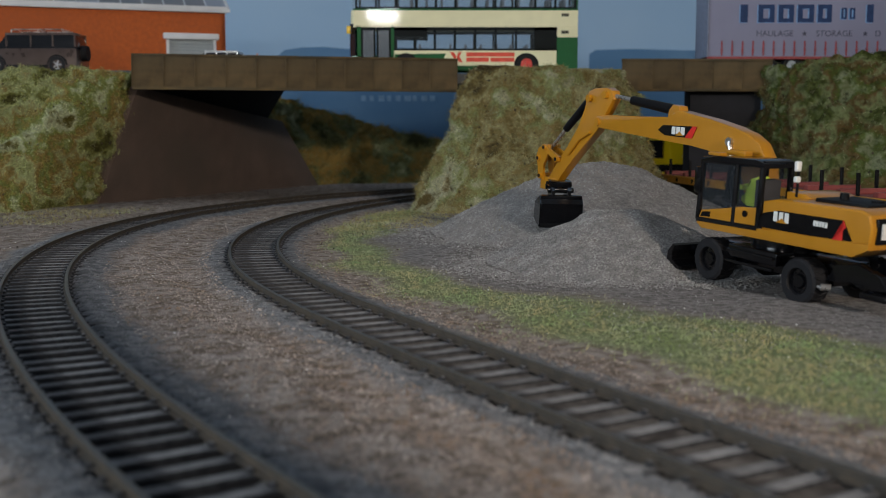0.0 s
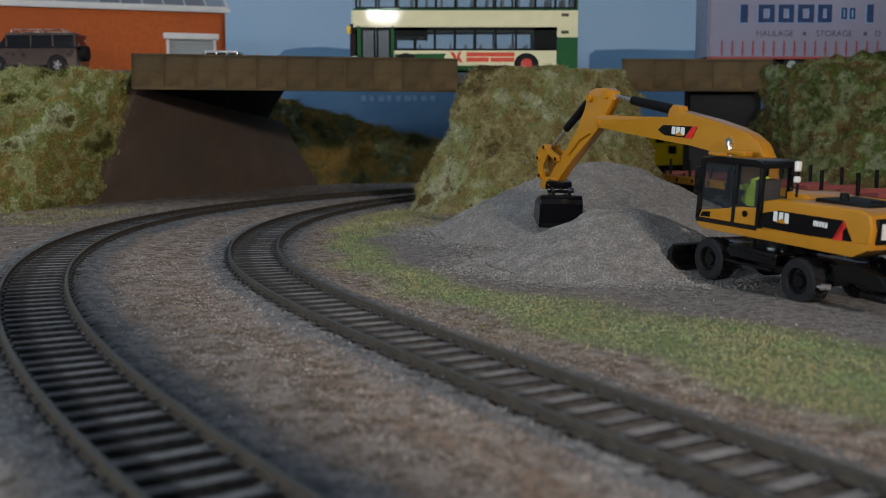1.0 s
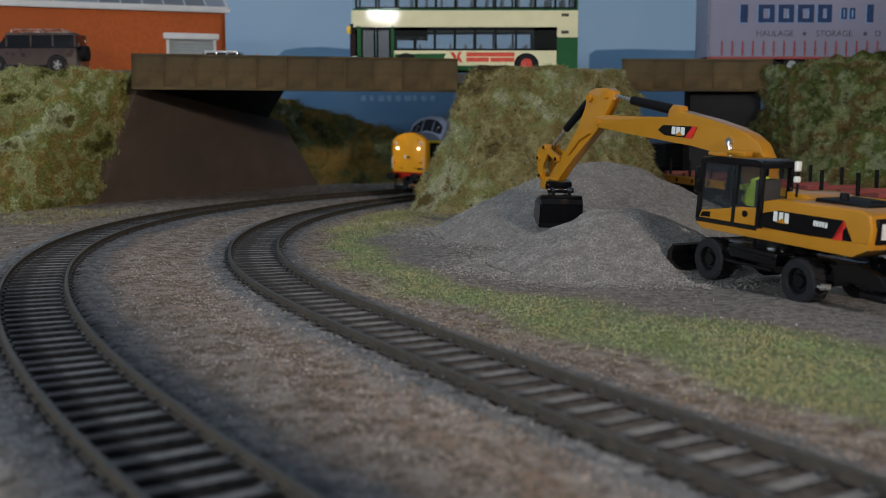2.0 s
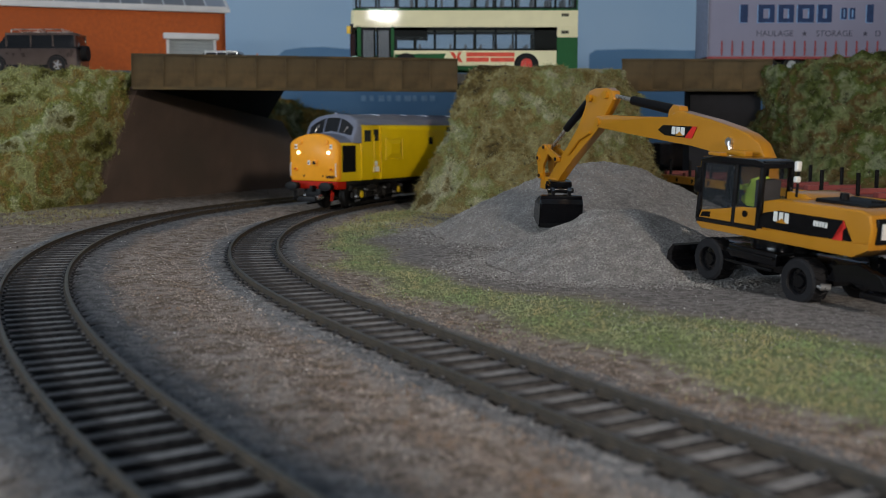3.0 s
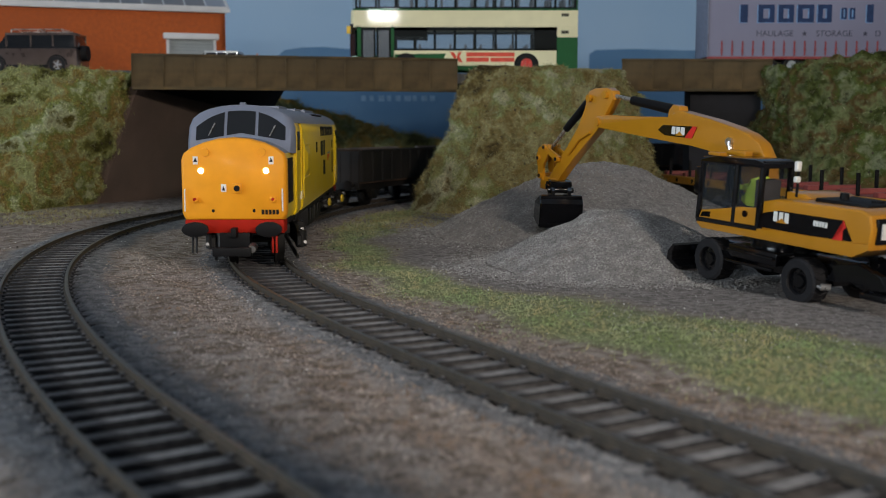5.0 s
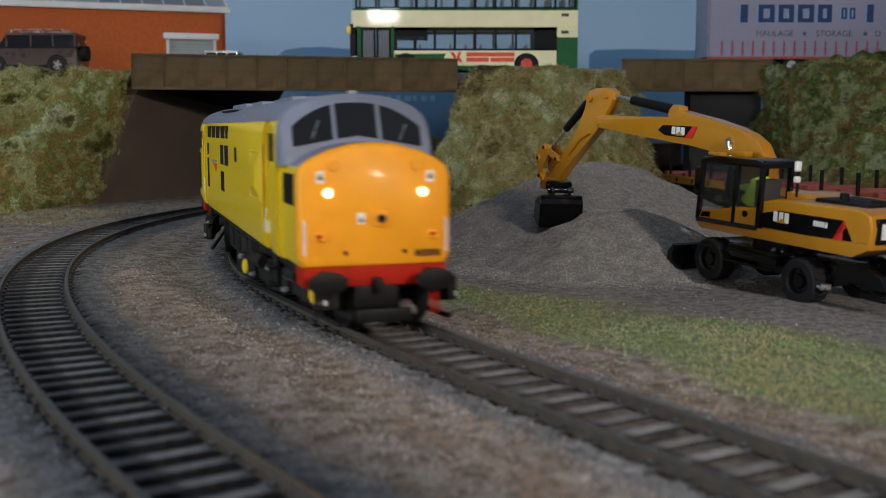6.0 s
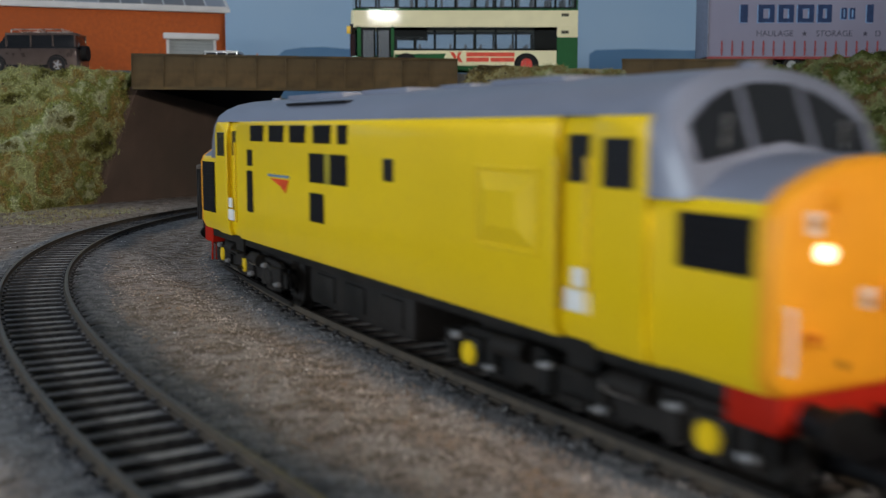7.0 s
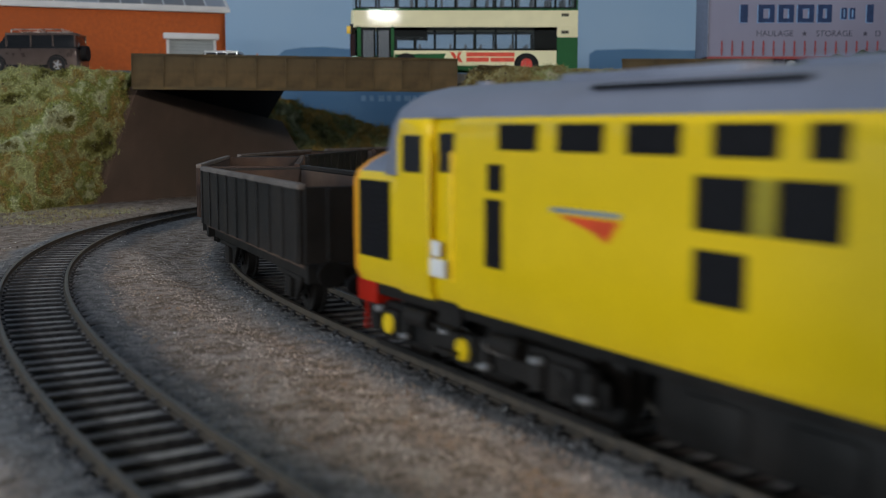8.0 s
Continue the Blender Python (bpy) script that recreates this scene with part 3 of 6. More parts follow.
def dark_blue_flat(outline, label):
    bm = bmesh.new()
    prism(bm, outline, 1058.6, 1059.8)
    tagged(part("backdrop", bm, BOARD_DARK_BLUE, smooth=0), label, "backdrop", kind="structure")


dark_blue_flat([(-164, -4), (-164, 116), (-158, 121), (-140, 123.5), (-118, 124), (-95, 122), (-60, 124), (20, 121), (60, 104), (120, 101), (120, -4)], "flat dark blue shapes on the sky board")
dark_blue_flat([(146, -4), (146, 117), (152, 121), (190, 122), (250, 120.5), (330, 123), (420, 116), (420, -4)], "flat dark blue shapes on the sky board")
bm = bmesh.new()
for k, w in enumerate((5, 4, 6, 4, 5, 7, 4, 6, 5)):
    box(bm, -82 + k * 8.6, -82 + k * 8.6 + w, 1058.0, 1058.8, 70.5, 76.0)
tagged(part("faded_sign", bm, mat("pale_blue_bars", (0.17, 0.28, 0.42), 0.9), smooth=0), "row of faded pale bars printed on the board", "sign", kind="structure")

# unseen filming camera on the board beside the tracks, shaped to shadow the ballast
filming = thing("filming_camera", pose_mm(35, -46, -2.8), "unseen black camera body low on the layout, shaped to cast shadow", "camera")
bm = bmesh.new()
box(bm, -67, 67, -20, 20, 0, 124, 6, 3)
part("body", bm, BLACK, filming, "black camera body")
bm = bmesh.new()
prism(bm, [(-32, 122), (-20, 136), (20, 136), (32, 122)], -18, 18, 2)
part("viewfinder_hump", bm, BLACK, filming, "black viewfinder hump")
bm = bmesh.new()
rod(bm, (52, 0, 123), (52, 0, 129), 9, seg=24)
part("dial", bm, GRILLE, filming, "ribbed black dial")

track("railway_track", MAIN, -60, 1500, "curved model railway track with dark sleepers in ballast", BED_DUSTY, -2.45)
track("railway_track", LOOP, -120, 950, "curved model railway track with dark sleepers and grey ballast", BED, -3.1)


# ---------------------------------------------------------------- road vehicles and building behind the bridge
CREAM = mat("cream_paint", (0.74, 0.70, 0.46), 0.6, spread=0.03, scale=100, coat=0.3, coat_rough=0.05, spec=0.12)
GREEN = mat("dark_green_paint", (0.02, 0.10, 0.035), 0.6, spread=0.05, scale=100, coat=0.4, coat_rough=0.03, spec=0.1)
CLEAR = glass("bus_glass", (0.25, 0.3, 0.33), 0.07, 0.02)
# pale tint paints in the lit inside and reflections of the bus doors
DOOR_GLASS = glass("door_glass", (0.3, 0.34, 0.38), 0.4, 0.05)
BUS_FRAME = mat("black_window_frame", (0.010, 0.012, 0.012), 0.7, spec=0.1, spread=0.1, scale=100)
GREY_SEAT = mat("grey_seat", (0.10, 0.12, 0.15), 0.8)
SUV_PAINT = mat("bronze_car_paint", (0.085, 0.06, 0.053), 0.3, metal=0.5, spread=0.08, scale=200, coat=0.6)
SILVER = mat("silver_car_paint", (0.5, 0.52, 0.55), 0.3, metal=0.6, spread=0.05, scale=200, coat=0.5)
BRICK = mat("orange_red_brickwork", (0.42, 0.092, 0.017), 0.9, spread=0.12, scale=350, bump=0.3, stain=(0.35, 0.078, 0.018), stain_scale=15)
WHITE_TRIM = mat("white_trim", (0.62, 0.63, 0.65), 0.6, spread=0.05, scale=100)
DOOR_GREY = mat("grey_roller_door", (0.30, 0.34, 0.36), 0.6, spread=0.05, scale=100)
PANEL_DARK = mat("brown_grey_roof_panel", (0.16, 0.15, 0.16), 0.4, spread=0.2, scale=30, stain=(0.24, 0.21, 0.21), stain_scale=20)
PANEL_LIGHT = mat("blue_grey_roof_panel", (0.30, 0.32, 0.38), 0.4, spread=0.1, scale=30)
CURTAIN = mat("white_curtain", (0.225, 0.225, 0.31), 0.7, spread=0.03, scale=40, spec=0.2, stain=(0.20, 0.20, 0.28), stain_scale=15)
BLUE_PRINT = mat("blue_print", (0.018, 0.04, 0.11), 0.6, spec=0.2)
PALE_BLUE_PRINT = mat("pale_blue_print", (0.15, 0.28, 0.5), 0.6, spec=0.2)
STRAP_RED = mat("dull_red_strap", (0.27, 0.035, 0.045), 0.6)
INK = mat("dark_print", (0.035, 0.035, 0.07), 0.5)
TAIL_RED = mat("dark_red_paint", (0.22, 0.02, 0.025), 0.5)


def lettering(text, size, material, parent, m, label):
    """Raised printed words from the built-in font."""
    cu = bpy.data.curves.new("words", "FONT")
    cu.body, cu.size, cu.extrude, cu.align_x, cu.align_y = text, size * U, 0.00006, "CENTER", "CENTER"
    tmp = bpy.data.objects.new("words", cu)
    me = bpy.data.meshes.new_from_object(tmp)
    bpy.data.objects.remove(tmp)
    me.materials.append(material)
    ob = new("printed_words", me)
    ob.parent, ob.matrix_basis = parent, m
    return tagged(ob, label)


def road_wheel(parent, x, y, r, w, hub, hub_label):
    bm = bmesh.new()
    s = 1 if y > 0 else -1
    prof = [(r, -w / 2), (r, w / 2), (r * 0.9, w / 2 + 0.2), (r * 0.62, w / 2), (r * 0.6, -w / 2)]
    loft(bm, [[(a * math.cos(k), b, a * math.sin(k)) for a, b in prof] for k in np.linspace(0, 2 * math.pi, 29)], caps=False)
    ob = part("wheel", bm, RUBBER, parent, "black tyre", pose_mm(x, y, r))
    bm = bmesh.new()
    rod(bm, (0, -w / 2 + 0.3, 0), (0, w / 2 - 0.3, 0), r * 0.63, seg=24)
    for k in range(5):
        a = k / 5 * 6.283
        rod(bm, (0, s * (w / 2 - 0.4), 0), (r * 0.55 * math.cos(a), s * (w / 2 - 0.1), r * 0.55 * math.sin(a)), r * 0.1, seg=6)
    part("hub", bm, hub, ob, hub_label)
    return ob



def double_decker():
    t = thing("double_decker_bus", pose_mm(13.5, 722, 79.5), "cream and dark green double-decker bus with red hubs on the road", "bus")
    L, W = 76.0, 16.5

    def band(name, z0, z1, material, x0=-L, x1=L, label="", w=W, th=1.0, bevel=0.2):
        for s in (1, -1):
            bm = bmesh.new()
            box(bm, x0, x1, s * (w - th / 2) - th / 2, s * (w - th / 2) + th / 2, z0, z1, bevel, 1)
            part(name, bm, material, t, label)
    band("skirt", 2.4, 5.4, GREEN, -46, L - 14, "dark green skirt")
    band("lower_panel", 5.4, 15.4, CREAM, -46, L - 14, "cream lower panel")
    band("rear_corner", 2.4, 24.0, GREEN, L - 14, L, "dark green rear corner")
    band("rear_corner", 24.0, 30.6, CREAM, L - 14, L, "cream rear corner")
    band("middle_panel", 30.6, 42.0, CREAM, -L + 3, L, "cream panel between the decks")
    band("stripe", 41.6, 42.6, GREEN, -L + 3, L, "thin green stripe", W + 0.1, 0.4, 0)
    band("roof_panel", 57.0, 60, CREAM, -L + 5, L, "cream panel under the roof")
    bm = bmesh.new()
    prism(bm, mirror_ring([(16.5, 60), (15.6, 62), (13, 63.4), (0, 64)]), -L + 5, L, axis="x")
    part("roof", bm, CREAM, t, "cream roof")
    # glazing
    for z0, z1, x0, x1 in ((15.4, 30.6, -46, L - 14), (42.6, 57.0, -L + 5, L - 2)):
        for s in (1, -1):
            bm = bmesh.new()
            box(bm, x0, x1, s * (W - 0.5) - 0.2, s * (W - 0.5) + 0.2, z0, z1)
            pane = part("window_band", bm, CLEAR, t, "clear bus glazing", smooth=0)
            n = 8 if z0 < 20 else 11
            for k in range(n + 1):
                x = x0 + (x1 - x0) * k / n
                bm = bmesh.new()
                box(bm, x - 0.7, x + 0.7, s * (W - 0.45) - 0.4, s * (W - 0.45) + 0.4, z0, z1, 0.1, 1)
                part("window_pillar", bm, BUS_FRAME, pane, "", smooth=0)
            bm = bmesh.new()
            box(bm, x0, x1, s * (W - 0.45) - 0.42, s * (W - 0.45) + 0.42, z1 - 2.0, z1)
            box(bm, x0, x1, s * (W - 0.45) - 0.42, s * (W - 0.45) + 0.42, z0, z0 + 1.2)
            if z0 < 20:
                box(bm, x1 - 15, x1, s * (W - 0.45) - 0.42, s * (W - 0.45) + 0.42, z0, z1)
                box(bm, x0, x0 + 22, s * (W - 0.45) - 0.42, s * (W - 0.45) + 0.42, z1 - 6, z1)
            part("window_frame", bm, BUS_FRAME, pane, "black window frame", smooth=0)
    bm = bmesh.new()
    box(bm, -L + 4, L - 1, -W + 1.2, W - 1.2, 5, 6.2)
    box(bm, -L + 8, L - 1, -W + 1.2, W - 1.2, 36, 37.2)
    part("deck_floor", bm, GREY_SEAT, t, "grey deck floors", smooth=0)
    for z in (6.2, 37.2):
        for k in range(12 if z > 30 else 8):
            for y in (-10.5, 10.5):
                bm = bmesh.new()
                x = (-50 if z > 30 else -34) + k * 10.2
                box(bm, x, x + 5.2, y - 4.6, y + 4.6, z + 3.5, z + 5.2, 0.5)
                box(bm, x + 4.2, x + 5.8, y - 4.6, y + 4.6, z + 3.5, z + 13.5, 0.6)
                box(bm, x + 2, x + 3.4, y - 2, y + 2, z, z + 3.6)
                part("seat", bm, GREY_SEAT, t)
    # front with its door
    bm = bmesh.new()
    for z0, z1 in ((2.4, 12),):
        prism(bm, [(-46, -W), (-70, -W), (-74.5, -W + 3), (-76, 0), (-74.5, W - 3), (-70, W), (-46, W)], z0, z1, axis="z")
    part("front_panel", bm, GREEN, t, "dark green front panel")
    bm = bmesh.new()
    prism(bm, [(-72, -W + 0.3), (-75.5, -W + 4), (-77, 0), (-75.5, W - 4), (-72, W - 0.3), (-71.4, W - 1.4), (-74.6, W - 4.4), (-76.2, 0), (-74.6, -W + 4.4), (-71.4, -W + 1.4)], 12, 33, axis="z")
    part("windscreen", bm, PANE, t, "dark curved lower windscreen")
    bm = bmesh.new()
    prism(bm, [(-71, -W + 0.1), (-74.0, -W + 4), (-75, 0), (-74.0, W - 4), (-71, W - 0.1), (-70.4, W - 1.2), (-73.2, W - 4.4), (-74.2, 0), (-73.2, -W + 4.4), (-70.4, -W + 1.2)], 42, 57, axis="z")
    part("windscreen", bm, CLEAR, t, "upper windscreen")
    bm = bmesh.new()
    prism(bm, [(-66, -W), (-70.5, -W + 0.2), (-74.6, -W + 4), (-76, 0), (-74.6, W - 4), (-70.5, W - 0.2), (-66, W)], 31.5, 42, 0.3, axis="z")
    prism(bm, [(-66, -W), (-70.0, -W + 0.2), (-73.6, -W + 4), (-75, 0), (-73.6, W - 4), (-70.0, W - 0.2), (-66, W)], 57, 62.5, 0.8, axis="z")
    part("front_dome", bm, CREAM, t, "cream front panel and dome")
    for x0, x1 in ((-68, -58.2), (-57.8, -48)):
        bm = bmesh.new()
        box(bm, x0, x1, -W - 0.05, -W + 0.7, 4, 30.5, 0.2, 1)
        leaf = part("door_leaf", bm, BUS_FRAME, t, "black folding door leaf")
        bm = bmesh.new()
        box(bm, x0 + 1.4, x1 - 1.4, -W - 0.15, -W + 0.1, 7, 28.5)
        part("door_glass", bm, DOOR_GLASS, leaf, "glossy door glass, pale tint standing in for the lit inside", smooth=0)
    bm = bmesh.new()
    box(bm, -70.5, -68, -W, -W + 1.4, 2.6, 31.5)
    box(bm, -48, -46, -W, -W + 1.4, 2.6, 31.5)
    part("door_post", bm, GREEN, t, "dark green door post", smooth=0)
    bm = bmesh.new()
    box(bm, -77.5, -74.8, -W + 0.2, -W + 2.6, 26.5, 31.5, 0.4)
    part("destination_lamp", bm, mat("amber_lens", (0.8, 0.5, 0.03), 0.3), t, "yellow side lamp")
    bm = bmesh.new()
    box(bm, L - 1.2, L, -W + 1, W - 1, 2.4, 60, 0.3)
    part("rear_panel", bm, GREEN, t, "dark green rear panel")
    bm = bmesh.new()
    for x0, x1, z0, z1 in ((2, 34, 11.4, 14.2), (2, 17, 8.0, 10.8), (18, 34, 8.0, 10.8)):
        box(bm, x0, x1, -W - 0.12, -W + 0.1, z0, z1)
    prism(bm, [(-9, 14.4), (-6.6, 14.4), (-4.4, 11.4), (-5.6, 9.2), (-7.2, 11.6)], -W - 0.12, -W + 0.1)
    prism(bm, [(-3.4, 14.4), (-0.8, 14.4), (-2.6, 11.4), (-0.4, 7.8), (-3, 7.8), (-4.4, 10.8)], -W - 0.12, -W + 0.1)
    part("emblem", bm, mat("bright_red_print", (0.65, 0.05, 0.02), 0.5), t, "red printed shapes and bars", smooth=0)
    bm = bmesh.new()
    prism(bm, [(-45.6, 13.0), (-11.4, 13.4), (-13.4, 9.6), (-45.6, 9.0)], -W - 0.1, -W + 0.1)
    part("panel_flash", bm, GREEN, t, "dark green flash on the panel", smooth=0)
    for z in (27.4, 38.6):
        bm = bmesh.new()
        for k in range(4):
            box(bm, 65 + k * 1.3, 66 + k * 1.3, -W - 0.12, -W + 0.1, z - 1, z + 1)
        part("printed_bars", bm, BUS_FRAME, t, "small dark printed bars", smooth=0)
    for x in (-38, 42):
        for y in (-14.9, 14.9):
            road_wheel(t, x, y, 6.4, 5, mat("bright_red_hub", (0.6, 0.03, 0.02), 0.4), "red wheel hub")
        bm = bmesh.new()
        ring = np.linspace(0.1, math.pi - 0.1, 13)
        prism(bm, [(x + 8.4 * math.cos(a), 5.4 + 8.4 * math.sin(a)) for a in ring] + [(x + 7.2 * math.cos(a), 5.4 + 7.2 * math.sin(a)) for a in ring[::-1]], -W - 0.15, -W + 1)
        prism(bm, [(x + 8 * math.cos(a), 5.4 + 8 * math.sin(a)) for a in ring] + [(x - 8, 2.2), (x + 8, 2.2)], -W - 0.06, -W + 0.2)
        part("wheel_arch", bm, BUS_FRAME, t, "black wheel arch", smooth=0)
    return t


def trailer():
    t = thing("curtain_trailer", pose_mm(178, 716, 79.5), "white curtain-sided lorry trailer with blue and red print", "trailer")
    L, H = 178.0, 60.0
    bm = bmesh.new()
    box(bm, 0.8, L, 0.6, 33, 12, H, 0.3)
    part("curtain", bm, CURTAIN, t, "white side curtain")
    bm = bmesh.new()
    box(bm, 0, 1.2, 0, 33.4, 10.5, H + 0.4, 0.3)
    part("rear_frame", bm, mat("grey_trailer_frame", (0.16, 0.18, 0.25), 0.6), t, "blue-grey rear frame")
    bm = bmesh.new()
    box(bm, 0, L, 0, 33.4, 10.4, 12.2, 0.2)
    part("side_rail", bm, TAIL_RED, t, "dark red side rail")
    bm = bmesh.new()
    box(bm, 6, L, 9, 24, 6.5, 10.6, 0.3)
    part("chassis", bm, CHASSIS, t)
    for k in range(24):
        x = 10 + k * 7.0
        bm = bmesh.new()
        box(bm, x - 0.45, x + 0.45, 0.1, 0.75, 12.8, 22.5)
        prism(bm, [(x - 0.9, 17), (x + 0.9, 17), (x, 14.4)], 0.0, 0.7)
        part("strap", bm, STRAP_RED, t, "red curtain strap with buckle", smooth=0)
    # the firm's name as plain shapes
    def sign_shape(x0, x1, z0, z1, w, hollow):
        for d, m_, y in ((-0.8, PALE_BLUE_PRINT, 0.5), (0, BLUE_PRINT, 0.42)):
            bm = bmesh.new()
            a0, a1, b0, b1 = x0 + d, x1 + d, z0 + d * 0.5, z1 + d * 0.5
            if hollow:
                box(bm, a0, a0 + w, y, y + 0.3, b0, b1)
                box(bm, a1 - w, a1, y, y + 0.3, b0, b1)
                box(bm, a0 + w, a1 - w, y, y + 0.3, b1 - w * 0.8, b1)
                box(bm, a0 + w, a1 - w, y, y + 0.3, b0, b0 + w * 0.8)
            else:
                box(bm, a0, a1, y, y + 0.3, b0, b1)
            part("sign_shape", bm, m_, t, "blue printed shape" if d == 0 else "pale blue shadow shape", smooth=0)
    for x0, x1, hollow in ((22, 27, False), (34, 45, True), (47.5, 58, True), (60.5, 71.5, True), (74, 83.5, True), (107, 111.5, False), (121, 131, True), (134, 144, True)):
        sign_shape(x0, x1, 34.8, 46.6, 3.4, hollow)
    for x0, x1 in ((89.8, 93.6), (95.4, 99.2)):
        sign_shape(x0, x1, 37.0, 44.4, 1.4, True)
    lettering("HAULAGE", 5.6, INK, t, pose_mm(45.5, 0.42, 27.3, 90), "dark printed capital letters")
    lettering("STORAGE", 5.6, INK, t, pose_mm(85.5, 0.42, 27.3, 90), "dark printed capital letters")
    lettering("D", 5.6, INK, t, pose_mm(115, 0.42, 27.3, 90), "dark printed capital letters")
    for x in (65.5, 106.5):
        bm = bmesh.new()
        prism(bm, [(x + (2.0 if k % 2 == 0 else 0.85) * math.cos(math.pi / 2 + k * math.pi / 5), 27.3 + (2.0 if k % 2 == 0 else 0.85) * math.sin(math.pi / 2 + k * math.pi / 5)) for k in range(10)], 0.42, 0.7)
        part("star", bm, INK, t, "dark printed star", smooth=0)
    for x in (42, 58, 74):
        for y in (4, 29):
            road_wheel(t, x, y, 6, 5, DOOR_GREY, "grey wheel hub")
    return t


def estate_car(name, m, paint, profile, roofline, label, length, spare, rack):
    """A small car: side profile drawn out, with a narrower glasshouse, wheels and trims. Its front points to -x."""
    t = thing(name, m, label, "car")
    W = 11.8
    bm = bmesh.new()
    prism(bm, profile, -W, W, 0.8, 3)
    part("body", bm, paint, t, "glossy painted body")
    bm = bmesh.new()
    prism(bm, roofline, -W + 1.4, W - 1.4, 0.6, 2)
    house = part("glasshouse", bm, PANE, t, "dark glossy windows")
    bm = bmesh.new()
    x0, x1 = min(a for a, z in roofline if z > roofline[1][1] - 1), max(a for a, z in roofline if z > roofline[1][1] - 1)
    top = max(z for a, z in roofline)
    box(bm, x0 - 0.6, x1 + 0.4, -W + 1.2, W - 1.2, top - 1.2, top + 0.5, 0.5)
    for s in (1, -1):
        for k in (0.0, 0.36, 0.68, 1.0):
            x = x0 + (x1 - x0) * k
            box(bm, x - 0.5, x + 0.5, s * (W - 1.3) - 0.25, s * (W - 1.3) + 0.25, top - 8.5, top)
    part("roof", bm, paint, house, "painted roof and pillars")
    for x in (-length * 0.31, length * 0.3):
        for y in (-W + 1.6, W - 1.6):
            road_wheel(t, x, y, 5.2, 3.6, DULL_STEEL, "alloy wheel hub")
        for s in (1, -1):
            bm = bmesh.new()
            ring = np.linspace(0.0, math.pi, 13)
            prism(bm, [(x + 6.6 * math.cos(a), 5 + 6.6 * math.sin(a)) for a in ring] + [(x + 5.6 * math.cos(a), 5 + 5.6 * math.sin(a)) for a in ring[::-1]], s * W - 0.3, s * W + 0.3)
            part("wheel_arch", bm, BLACK, t, "black wheel arch")
    for s in (1, -1):
        bm = bmesh.new()
        box(bm, length * 0.49 - 0.6, length * 0.49 + 0.4, s * (W - 2) - 1.2, s * (W - 2) + 1.2, 10, 13.4, 0.3)
        part("tail_lamp", bm, mat("amber_tail", (0.7, 0.2, 0.04), 0.25), t, "amber and red tail lamp")
        bm = bmesh.new()
        box(bm, -length * 0.3 + 6, length * 0.3 - 6, s * W - 0.4, s * W + 0.4, 3.4, 5, 0.2)
        part("sill", bm, BLACK, t, "black sill")
    if spare:
        bm = bmesh.new()
        rod(bm, (length * 0.5, 0, 13), (length * 0.5 + 3.6, 0, 13), 5.2, 4.9, 24)
        part("spare_wheel", bm, RUBBER, t, "black spare wheel on the tailgate")
    if rack:
        bm = bmesh.new()
        for s in (1, -1):
            rod(bm, (x0 + 3, s * (W - 3), top + 2.6), (x1 - 8, s * (W - 3), top + 2.6), 0.35, seg=8)
            for x in (x0 + 3, (x0 + x1) / 2 - 2, x1 - 8):
                rod(bm, (x, s * (W - 3), top + 0.3), (x, s * (W - 3), top + 2.6), 0.3, seg=6)
        for x in (x0 + 3, (x0 + x1) / 2 - 2, x1 - 8):
            rod(bm, (x, -W + 3, top + 2.6), (x, W - 3, top + 2.6), 0.3, seg=6)
        part("roof_rack", bm, STEEL, t, "silver roof rack")
    return t


